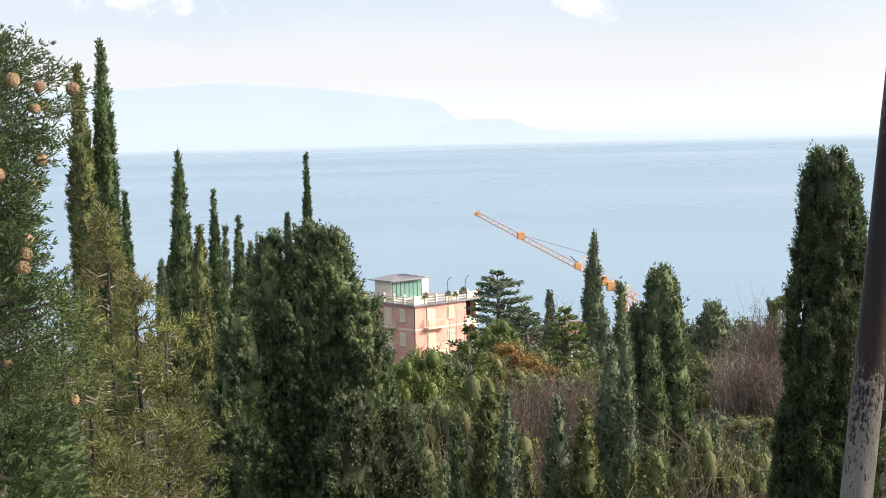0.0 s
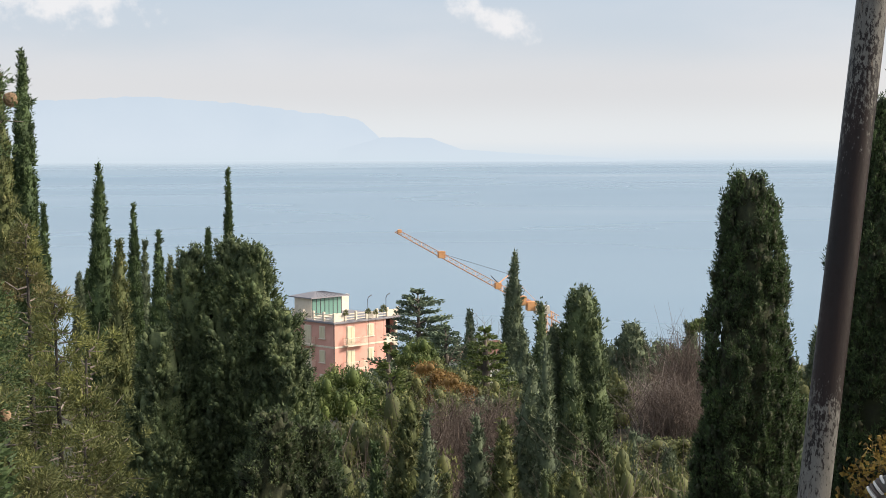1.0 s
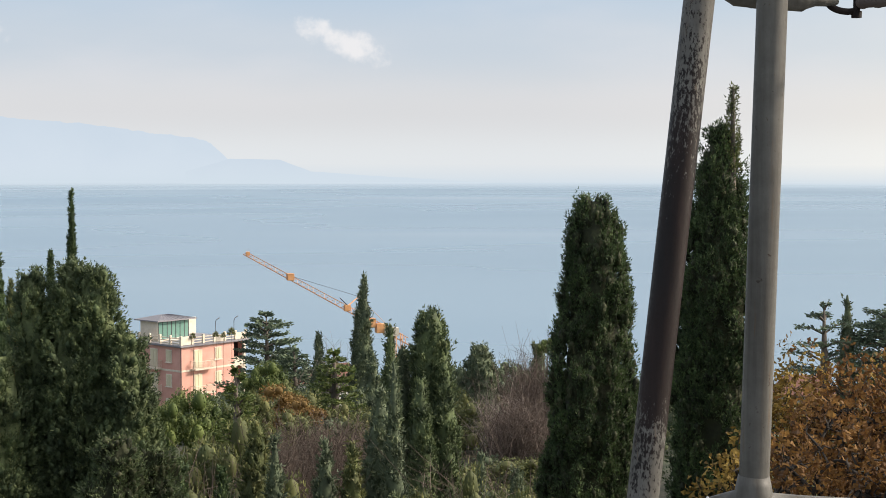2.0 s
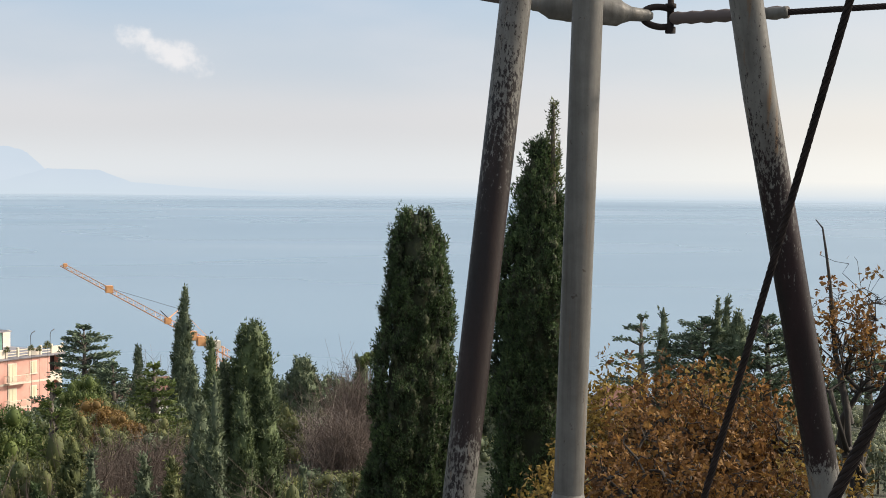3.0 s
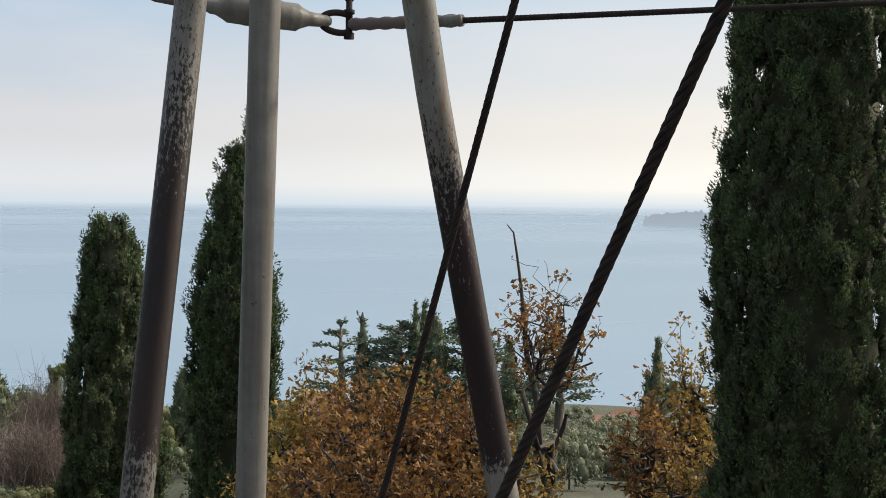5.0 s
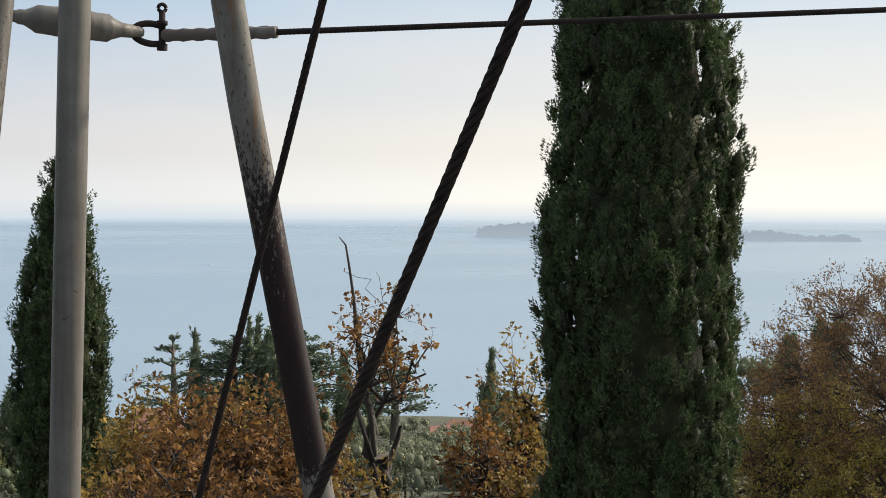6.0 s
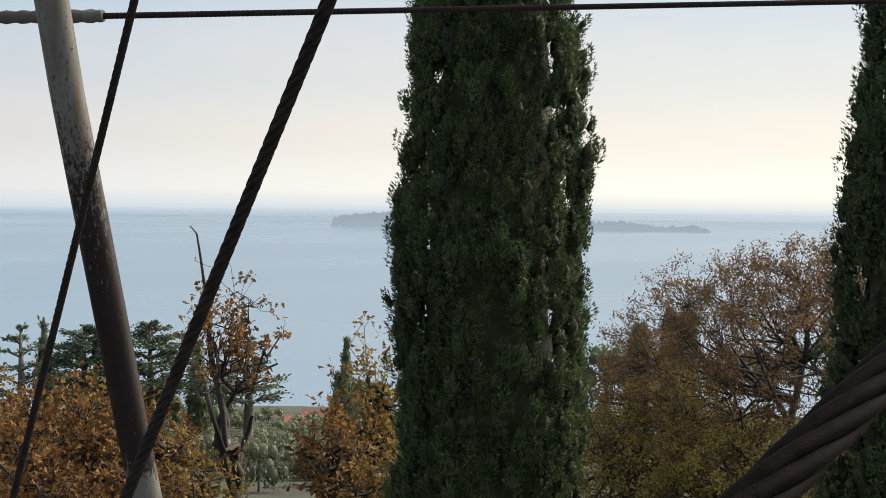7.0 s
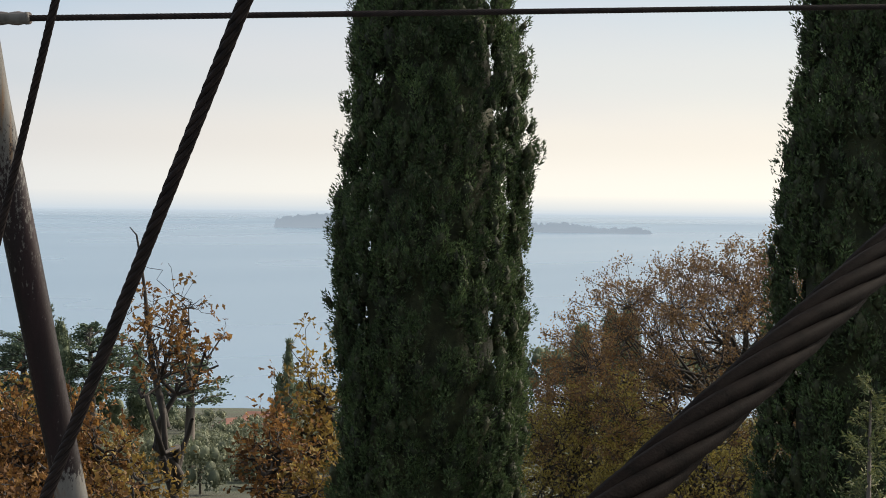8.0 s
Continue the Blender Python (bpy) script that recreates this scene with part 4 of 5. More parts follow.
def dome_tree(bearing, d, seed, R, label, aims, tall, mat, per, leaf=0.042, rays=5, hollow=0.72):
    """A wide domed tree: forked dark limbs fanning out to a shell of fine twigs with withered leaves."""
    rng = np.random.default_rng(seed)
    az, el = bearing
    root = tree_base("domed_tree", az, d, label, "tree", "domed autumn trees")
    top = math.tan(radians(el)) * d - root.location.z
    z0 = top - tall
    fork = np.array([0.1, 0.05, z0 - 0.30 * tall])
    bar("lower_trunk", [(0, 0, -0.2), (0.15, 0.05, fork[2] * 0.6), tuple(fork + [0, 0, 0.05])], [0.30, 0.24, 0.2], DARK_BARK, root, 10)
    tips = branched(rng, root, fork, shell_points(rng, aims, R, tall, z0, hollow, 0.035), 0.2, 0.07, DARK_BARK, 12, 130)
    k = np.repeat(np.arange(len(tips)), rays)
    w = unit(unit(tips - fork)[k] * 0.9 + rng.normal(size=(len(k), 3)) * 0.6)
    e = tips[k] + w * rng.uniform(0.06, 0.20, len(k))[:, None]
    fine = [sweep([tips[i], (tips[i] + q) / 2 + rng.normal(size=3) * 0.015, q], [0.006, 0.004, 0.002], 3) for i, q in zip(k, e)]
    tagged(child("twigs", mesh_of("twigs", *joined(fine), BROWN_TWIG), root), kind="stuff")
    k = np.repeat(np.arange(len(e)), per)
    v, f = sprays(rng, e[k] + rng.normal(size=(len(k), 3)) * 0.06, rng.normal(size=(len(k), 3)) - [0, 0, 0.4], leaf * rng.uniform(0.6, 1.4, len(k)), leaf * 0.6)
    tagged(child("leaves", mesh_of("leaves", v, f, mat), root), kind="stuff")
    return root


dome_tree((59.2, -1.25), 28, 331, 4.5, "wide domed tree, nearly bare, with brown withered leaves", 1900, 3.9, FADED, 8, 0.05)
dome_tree((53.4, -6.6), 27, 332, 2.6, "low spreading tree with yellow-brown leaves", 650, 2.4, GREENING, 8, 0.06, 4, 0.4)
dome_tree((57.2, -7.8), 25, 333, 2.3, "low spreading tree with yellow-green leaves", 550, 2.2, GREENING, 7, 0.06, 4, 0.4)

# ---- shrubs and undergrowth ----
BUSH_A, BUSH_B, BUSH_C = shrub_mesh(41, SHRUB), shrub_mesh(42, PINE), shrub_mesh(43, RUSSET)
BUSH_F = shrub_mesh(46, SHRUB, 0.06, 34, 120)
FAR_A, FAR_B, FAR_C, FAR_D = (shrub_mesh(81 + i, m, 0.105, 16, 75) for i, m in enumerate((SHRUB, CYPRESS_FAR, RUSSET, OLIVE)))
shrub("round_pine", BUSH_B, (9.43, -6.91), 140, 4.6, 5.0, "rounded bright green pine next to the pink house")
shrub("round_pine", BUSH_B, (6.60, -7.73), 85, 4.4, 4.6, "bushy green pine before the house")
shrub("round_pine", BUSH_B, (5.75, -8.17), 84, 3.2, 4.0, "bushy green pine before the house")
shrub("bush", BUSH_C, (9.87, -7.88), 120, 5.2, 4.2, "rusty brown deciduous bush", "autumn bushes")
shrub("bush", BUSH_C, (10.81, -8.48), 115, 4.0, 3.4, "rusty brown deciduous bush", "autumn bushes")
shrub("bush", BUSH_A, (11.65, -8.70), 118, 4.6, 4.5, "mixed green bush on the slope")
shrub("bush", BUSH_F, (12.59, -8.61), 116, 4.6, 5.0, "mixed green bush on the slope")
shrub("bush", BUSH_A, (8.81, -8.03), 95, 3.4, 4.2, "mixed green bush on the slope")
for k, (b, d, w, h) in enumerate((((16.98, -6.77), 215, 7.0, 9.0), ((18.20, -6.87), 220, 7.5, 8.5), ((18.91, -7.04), 218, 6.5, 8.0), ((17.69, -7.29), 210, 7.0, 9.0), ((16.66, -7.28), 214, 4.0, 8.0), ((19.42, -7.28), 205, 6.0, 8.0))):
    shrub("shore_tree", FAR_B, b, d, w, h, "dark rounded evergreen tree on the shore", "shore trees", turn=50 * k)
for k, (b, d, w, h) in enumerate((((51.37, -5.16), 230, 9.0, 9.0), ((56.04, -5.36), 230, 12.0, 8.0), ((51.32, -5.15), 230, 10.0, 9.0), ((57.26, -5.22), 228, 11.0, 8.0), ((36.65, -6.43), 150, 5.0, 6.0), ((42.53, -6.43), 150, 6.0, 6.0),
                                  ((34.79, -6.48), 118, 4.5, 5.0), ((32.28, -6.22), 118, 5.0, 5.0))):
    shrub("shore_tree", FAR_B, b, d, w, h, "dark evergreen tree above the shore", "shore trees", turn=40 * k)
rng = np.random.default_rng(77)
KINDS = ((FAR_A, "mixed green bush in the undergrowth"), (FAR_A, "leafy green bush in the undergrowth"), (FAR_B, "dark evergreen bush in the undergrowth"), (FAR_C, "rusty brown bush in the undergrowth"), (FAR_B, "dense green bush in the undergrowth"))
for k in range(120):
    d = rng.uniform(72, 150)
    az = rng.uniform(-10, 24)
    x = rng.uniform()
    mesh, word = KINDS[0 if x < 0.28 else 1 if x < 0.5 else 2 if x < 0.75 else 3 if x < 0.88 else 4]
    p = spot(az, d)
    h = rng.uniform(1.6, 3.4) * (0.6 + d / 130)
    top = math.degrees(math.atan2(float(land(p.x, p.y)) + h, d))
    shrub("bush", mesh, (az, top), d, rng.uniform(3.0, 5.5), h, word, "undergrowth", turn=float(rng.uniform(0, 360)))
FINE_A, FINE_B, FINE_C = shrub_mesh(47, SHRUB, 0.06, 34, 130), shrub_mesh(48, CYPRESS_LIT, 0.06, 34, 130), shrub_mesh(49, RUSSET, 0.06, 34, 120)
for mesh, b, d, w, h, word in ((FINE_B, (7.1, -8.4), 72, 5.0, 6.5, "bushy dark pine below the pink house"), (FINE_A, (8.7, -8.7), 70, 4.6, 7.5, "feathery olive-green conifer below the house"), (FINE_B, (7.7, -10.4), 60, 4.2, 6.0, "bushy dark pine below the pink house"),
                              (FINE_A, (6.6, -11.4), 56, 3.6, 6.0, "feathery olive-green conifer below the house"), (FINE_B, (18.2, -9.8), 64, 4.2, 7.0, "bushy dark pine on the slope"), (FINE_A, (17.2, -10.8), 58, 3.4, 6.5, "bushy dark pine on the slope")):
    shrub("round_pine", mesh, b, d, w, h, word, "pines", turn=11 * d)
for k in range(48):
    d = rng.uniform(42, 66)
    az = rng.uniform(-9, 19)
    p = spot(az, d)
    h = rng.uniform(5.5, 8.5)
    top = math.degrees(math.atan2(float(land(p.x, p.y)) + h, d))
    mesh, word = ((FINE_A, KINDS[0][1]), (FINE_B, KINDS[2][1]), (FINE_A, KINDS[1][1]), (FINE_B, KINDS[2][1]), (FINE_C, KINDS[3][1]))[k % 5]
    shrub("bush", mesh, (az, top), d, rng.uniform(2.2, 4.0), h, word, "undergrowth", turn=float(rng.uniform(0, 360)))
for k in range(130):
    d = rng.uniform(75, 210)
    az = rng.uniform(25, 62)
    p = spot(az, d)
    h = rng.uniform(2.2, 3.6)
    top = math.degrees(math.atan2(float(land(p.x, p.y)) + h, d))
    shrub("olive_tree", FAR_D, (az, top), d, rng.uniform(3.0, 5.0), h, "grey-green olive tree in the grove", "olive grove", turn=float(rng.uniform(0, 360)))
for k in range(70):
    d = rng.uniform(78, 150)
    az = rng.uniform(34, 47)
    p = spot(az, d)
    h = rng.uniform(2.2, 3.8)
    top = math.degrees(math.atan2(float(land(p.x, p.y)) + h, d))
    shrub("olive_tree", FAR_D, (az, top), d, rng.uniform(3.0, 5.0), h, "grey-green olive tree in the grove", "olive grove", turn=float(rng.uniform(0, 360)))
for k in range(40):
    d = rng.uniform(25, 44)
    az = rng.uniform(22, 66)
    p = spot(az, d)
    h = rng.uniform(1.6, 3.2)
    top = math.degrees(math.atan2(float(land(p.x, p.y)) + h, d))
    shrub("bush", (FAR_A, FAR_C, FAR_A)[k % 3], (az, top), d, rng.uniform(2.4, 4.5), h, "low green and brown bush beneath the oaks", "undergrowth", turn=float(rng.uniform(0, 360)))


def thicket(bearing, d, wide, high, seed, mat, label, stems=120):
    """A stand of bare, fine, upright twigs."""
    rng = np.random.default_rng(seed)
    az, el = bearing
    p = spot(az, d)
    high = max(high, math.tan(radians(el)) * d - float(land(p.x, p.y)))
    root = base("thicket", (p.x, p.y, math.tan(radians(el)) * d - high), label, "bush", "bare thickets")
    out = []
    for _ in range(stems):
        f = np.array([rng.uniform(-1, 1) * wide * 0.35, rng.uniform(-1, 1) * wide * 0.35, 0])
        h = high * rng.uniform(0.6, 1.05) * (1 - 0.35 * (abs(f[0]) / wide * 2.5))
        top = f * rng.uniform(0.9, 1.5) + rng.normal(size=3) * [0.18, 0.18, 0] * high + [0, 0, h]
        mid = (f + top) / 2 + rng.normal(size=3) * 0.08 * wide * 0.3
        out.append(sweep([f, mid, top], [0.03, 0.02, 0.007], 3))
        for _ in range(9):
            u = rng.uniform(0.35, 1)
            s = f + (top - f) * u
            out.append(sweep([s, s + (rng.normal(size=3) * 0.75 + [0, 0, 0.5]) * high * 0.15], [0.013, 0.005], 3))
    tagged(child("twigs", mesh_of("twigs", *joined(out), mat), root), kind="stuff")
    return root


BARE = "leafless thicket of fine brown twigs"
thicket((11.11, -9.22), 92, 5.0, 4.0, 51, BROWN_TWIG, BARE, 220)
thicket((18.59, -10.15), 66, 3.6, 4.0, 60, BROWN_TWIG, BARE, 110)
thicket((17.96, -11.99), 52, 3.0, 3.0, 50, BROWN_TWIG, BARE, 90)
thicket((7.71, -10.09), 62, 2.6, 3.6, 49, BROWN_TWIG, BARE, 90)
thicket((9.94, -9.72), 88, 4.0, 3.6, 52, BROWN_TWIG, BARE, 180)
thicket((12.37, -9.50), 94, 4.0, 3.4, 53, BROWN_TWIG, BARE, 180)
thicket((19.32, -6.98), 110, 4.4, 6.5, 54, BROWN_TWIG, BARE, 260)
thicket((18.19, -8.31), 105, 2.6, 4.2, 55, GREY_TWIG, "pale leafless saplings among dark trees", 70)
thicket((19.01, -8.51), 100, 4.2, 5.5, 56, BROWN_TWIG, BARE, 240)
thicket((11.86, -6.31), 151, 1.0, 4.0, 57, GREY_TWIG, "thin bare poplar tops", 40)
thicket((7.03, -11.94), 60, 3.0, 3.5, 58, BROWN_TWIG, BARE, 160)
shrub("bush", BUSH_B, (19.93, -6.30), 190, 3.0, 3.0, "yellow-green tree top above the wood")

# ---- young yellow-green conifers ----
YC = "slender young conifer with sparse yellow-green tufts"
young_conifer((-4.84, -2.87), 20, 0.62, 61, YC, 4.4)
young_conifer((-3.77, -5.44), 19, 0.80, 62, YC, 4.0)
young_conifer((-2.68, -7.44), 18.5, 0.72, 63, YC, 3.2)
young_conifer((-6.45, -5.83), 18, 0.7, 64, YC, 3.4)
young_conifer((-7.91, -7.37), 17, 0.9, 65, YC, 3.0, 0.2)
young_conifer((-5.80, -9.32), 16, 0.8, 66, YC, 2.4, 0.2)
young_conifer((-3.00, -10.50), 17, 0.75, 67, YC, 2.4, 0.2)
young_conifer((-7.65, -10.61), 15, 0.8, 68, YC, 2.0, 0.2)
young_conifer((-4.79, -11.62), 15, 0.8, 69, YC, 2.0, 0.2)


def coned_cypress():
    """The cypress close by: short leafy sprays in tufts, and round brown cones among them."""
    rng = np.random.default_rng(70)
    az, d = -9.74, 4.6
    root = tree_base("coned_cypress", az, d, "near cypress branch hung with round brown cones", "tree")
    zc = -root.location.z
    R = 0.30
    bar("trunk", [(0, 0, -0.1), (0, 0, zc - 1.0), (0.03, 0, zc + 0.25)], [0.16, 0.09, 0.03], BARK, root, 10)
    n = 2600
    z = rng.uniform(-0.95, 0.27, n)
    a = rng.uniform(0, 6.28, n)
    prof = R * (0.80 + 0.16 * np.sin(z * 9 + 1) + 0.14 * np.sin(a * 3 + z * 7)) * np.clip((0.36 - z) / 0.22, 0.1, 1)
    r = prof * rng.uniform(0.35, 1.02, n)
    c = np.stack([r * np.cos(a), r * np.sin(a), z + zc], 1)
    out = np.stack([np.cos(a), np.sin(a), 0.5 + 0 * a], 1)
    per = 34
    k = np.repeat(np.arange(n), per)
    axis = unit(out + rng.normal(size=(n, 3)) * 0.5)
    f = rng.uniform(0, 1, len(k))
    lat = unit(rng.normal(size=(len(k), 3)))
    pos = c[k] + axis[k] * (f * 0.085)[:, None] + lat * (0.016 * (1.1 - f))[:, None]
    v, fc = sprays(rng, pos, axis[k] * 0.8 + lat * 0.7, 0.015 * rng.uniform(0.6, 1.5, len(k)), 0.0052)
    child("crown", mesh_of("crown", v, fc, CYPRESS), root)
    m = 40000
    zl, al = rng.uniform(-5.2, -0.85, m), rng.uniform(0, 6.28, m)
    rl = (R + 0.04 * (-0.85 - zl)) * rng.uniform(0.4, 1.0, m)
    ol = np.stack([np.cos(al), np.sin(al), 0.6 + 0 * al], 1)
    v, fc = scales(rng, np.stack([rl * np.cos(al), rl * np.sin(al), zl + zc], 1), ol + rng.normal(size=(m, 3)) * 0.5, 0.04, 0.016)
    child("lower_crown", mesh_of("lower_crown", v, fc, CYPRESS), root)
    tw = []
    for i in range(0, n, 6):
        tw.append(sweep([c[i] * [0.3, 0.3, 1] - [0, 0, 0.05], c[i], c[i] + axis[i] * 0.07], [0.004, 0.0026, 0.001], 3))
    tagged(child("twigs", mesh_of("twigs", *joined(tw), BARK), root), kind="stuff")
    # cones: closed globes of plates
    bm = bmesh.new()
    bmesh.ops.create_icosphere(bm, subdivisions=2, radius=0.019)
    for vert in bm.verts:
        vert.co *= 1 + 0.10 * noise.noise(vert.co * 160)
        vert.co.z *= 1.12
    bmesh.ops.inset_individual(bm, faces=[fa for i, fa in enumerate(bm.faces) if i % 3 == 0], thickness=0.0016, depth=0.0014)
    me = bpy.data.meshes.new("cone")
    bm.to_mesh(me)
    bm.free()
    me.materials.append(CONE_BROWN)
    for _ in range(90):
        i = rng.integers(0, n)
        if z[i] < -0.8:
            continue
        ob = child("cone", me, root)
        e = np.array([math.cos(a[i]), math.sin(a[i])]) * prof[i] * 0.99
        ob.location = (e[0], e[1], z[i] + zc)
        ob.rotation_euler = rng.uniform(0, 3, 3).tolist()
        ob.scale = (float(rng.uniform(0.75, 1.15)),) * 3


coned_cypress()


def low_sprig():
    """Pale green conifer sprigs at the edge of the far cypress."""
    rng = np.random.default_rng(71)
    p = spot(63.01, 13.0)
    root = base("conifer_sprig", (p.x, p.y, float(land(p.x, p.y))), "pale green feathery conifer top near the rope", "tree")
    H = math.tan(radians(-6.39)) * 13 - root.location.z
    bar("trunk", [(0, 0, 0), (0.02, 0, H * 0.6), (0, 0, H * 0.97)], [0.06, 0.04, 0.008], BARK, root, 7)
    vs = []
    for i in range(90):
        s = 2.2 * (i / 90) ** 0.8
        q = rng.uniform(0, 6.28)
        L = (0.08 + 0.17 * min(1, s / 0.7)) * rng.uniform(0.6, 1.2)
        e = np.array([math.cos(q), math.sin(q), 0.25])
        f = rng.uniform(0.1, 1, 34)
        pos = np.array([0, 0, H - s]) + e * (f * L)[:, None] + rng.normal(size=(34, 3)) * 0.018
        vs.append(sprays(rng, pos, e * 0.8 + rng.normal(size=(34, 3)) * 0.5 - [0, 0, 0.1], 0.05 * rng.uniform(0.6, 1.3, 34), 0.017))
    child("crown", mesh_of("crown", *joined(vs), CYPRESS_LIT), root)


low_sprig()


# ---- the pink house ----
STUCCO = material("pink_stucco", (0.62, 0.33, 0.27), 0.9)
painted(STUCCO, ramp(STUCCO, grain(STUCCO, 0.6, 5.0), [(0.3, (0.56, 0.29, 0.235)), (0.7, (0.66, 0.37, 0.305))]))
bump(STUCCO, grain(STUCCO, 14.0, 4.0), 0.3, 0.01)
CREAM = material("cream_plaster", (0.68, 0.60, 0.49), 0.85)
painted(CREAM, ramp(CREAM, grain(CREAM, 1.5, 5.0), [(0.3, (0.60, 0.52, 0.42)), (0.7, (0.73, 0.66, 0.55))]))
ROOF_METAL = material("grey_sheet_roof", (0.24, 0.23, 0.25), 0.55, 0.3)
DARK_METAL = material("dark_metal", (0.05, 0.05, 0.055), 0.5, 0.4)
GREEN_GLASS = material("green_glass", (0.22, 0.40, 0.34), 0.08)
GREEN_GLASS.node_tree.nodes["Principled BSDF"].inputs["Transmission Weight"].default_value = 0.35
# near-black colour painted in for shade: loggia depth, rooms behind panes
SHADOWED = material("painted_shade", (0.05, 0.04, 0.04), 0.9)
SHUTTER = material("cream_shutter", (0.62, 0.56, 0.40), 0.7)
TILE = material("terracotta_roof", (0.33, 0.13, 0.08), 0.85)
painted(TILE, ramp(TILE, grain(TILE, 3.0, 4.0), [(0.3, (0.16, 0.075, 0.055)), (0.7, (0.26, 0.125, 0.09))]))
WHITE = material("white_wall", (0.72, 0.70, 0.66), 0.85)
BLUE_SIGN = material("blue_panel", (0.05, 0.12, 0.35), 0.6)


def pink_house():
    d = 205.0
    az, el = (6.38, -6.73)
    p = spot(az, d, el)              # corner nearest, at the cornice
    turn = -az + 41
    root = base("house", (p.x, p.y, p.z), "pink stucco villa with roof terrace and glazed penthouse", "house", turn=turn)
    # local x runs along the sunny front, local y along the other front; z = 0 at the cornice
    LX, LY, DROP = 11.6, 10.5, 16.0
    wall = part("wall", block((0, 0, -DROP), (LX - 2.2, LY, -0.25)), STUCCO, root, "pink stucco wall")
    part("wall", block((LX - 2.2, 1.5, -DROP), (LX, LY, -0.25)), STUCCO, root)
    part("pillar", block((LX - 0.38, 0, -DROP), (LX, 0.38, -0.25), 0.03), CREAM, root, "cream loggia pillar")
    for z in (-3.35, -6.6):
        part("loggia_floor", block((LX - 2.2, 0.02, z - 0.2), (LX, 1.5, z), 0.02), CREAM, root)
        part("parapet", block((LX - 2.18, 0.05, z), (LX - 0.38, 0.2, z + 0.95), 0.02), CREAM, root)
    arch = bmesh.new()
    for k in range(9):
        a0 = math.pi * k / 9
        box(arch, (LX - 1.3 - 0.9 * math.cos(a0) - 0.12, 0.04, -4.35 + 0.75 * math.sin(a0)), (LX - 1.3 - 0.9 * math.cos(a0) + 0.25, 0.3, -3.55))
    part("arch", arch, CREAM, root, "cream arch over the loggia")
    # thin dark sheet before the back wall stands in for the loggia's shade
    part("shade_sheet", block((LX - 2.15, 1.44, -6.5), (LX - 0.05, 1.49, -0.3)), SHADOWED, root, "dark sheet painted as the shade inside the loggia")
    part("cornice", block((-0.45, -0.45, -0.25), (LX + 0.45, LY + 0.45, 0.0), 0.06), ROOF_METAL, root, "grey projecting cornice")
    part("string_course", block((-0.06, -0.06, -3.55), (LX - 2.2, 0.0, -3.3), 0.02), CREAM, root, "cream band between storeys")
    part("string_course", block((-0.06, -0.06, -3.55), (0.0, LY, -3.3), 0.02), CREAM, root)
    part("drainpipe", block((-0.14, -0.14, -DROP), (-0.02, -0.02, -0.25), 0.03), DARK_METAL, root, "dark drainpipe at the corner")

    def opening(face, s, z0, w, h):
        win = new("window")
        win.parent = root
        if face == "x":
            win.location = (s, 0, z0)
        else:
            win.location, win.rotation_euler = (0, s, z0), (0, 0, radians(-90))
        part("frame", block((-w / 2 - 0.12, -0.07, -0.1), (w / 2 + 0.12, 0.0, h + 0.12), 0.015), CREAM, win)
        for q in (-1, 1):
            leafm = bmesh.new()
            box(leafm, (q * w / 4 - w / 4 + 0.02, -0.12, 0.0), (q * w / 4 + w / 4 - 0.02, -0.075, h))
            for i in range(7):
                z = 0.08 + i * (h - 0.16) / 7
                box(leafm, (q * w / 4 - w / 4 + 0.07, -0.135, z), (q * w / 4 + w / 4 - 0.07, -0.12, z + (h - 0.16) / 12))
            part("shutter", leafm, SHUTTER, win, "closed cream louvred shutter")
        part("sill", block((-w / 2 - 0.2, -0.2, -0.2), (w / 2 + 0.2, -0.0, -0.1), 0.01), CREAM, win)

    def balcony(face, s, z, w):
        b = new("balcony")
        b.parent = root
        if face == "x":
            b.location = (s, 0, z)
        else:
            b.location, b.rotation_euler = (0, s, z), (0, 0, radians(-90))
        part("slab", block((-w / 2, -1.0, -0.18), (w / 2, 0.0, 0), 0.02), CREAM, b)
        rail = bmesh.new()
        box(rail, (-w / 2, -1.0, 0.95), (w / 2, -0.95, 1.0))
        for i in range(int(w / 0.16) + 1):
            x = -w / 2 + i * 0.16
            box(rail, (x, -0.99, 0), (x + 0.03, -0.96, 0.95))
        for x in (-w / 2, w / 2 - 0.04):
            box(rail, (x, -1.0, 0.95), (x + 0.04, 0, 1.0))
            for i in range(6):
                box(rail, (x, -0.95 + i * 0.16, 0), (x + 0.03, -0.92 + i * 0.16, 0.95))
        part("railing", rail, CREAM, b, "thin pale balcony railing")

    for z in (-3.2, -6.45, -9.7):
        opening("x", 2.9, z + 0.05, 1.25, 2.3)
        opening("x", 6.5, z + 0.95, 0.95, 1.45)
        opening("y", 2.4, z + 0.95, 0.95, 1.45)
        opening("y", 5.4, z + 0.05, 1.25, 2.3)
        balcony("x", 3.4, z - 0.02, 3.6)
        balcony("y", 5.4, z - 0.02, 3.2)
    # terrace balustrade: posts and panels
    for s in np.linspace(0, LX, 7):
        part("terrace_post", block((s - 0.16, -0.16, 0.0), (s + 0.16, 0.16, 1.25), 0.03), CREAM, root)
    for s in np.linspace(0, LY, 6)[1:]:
        part("terrace_post", block((-0.16, s - 0.16, 0.0), (0.16, s + 0.16, 1.25), 0.03), CREAM, root)
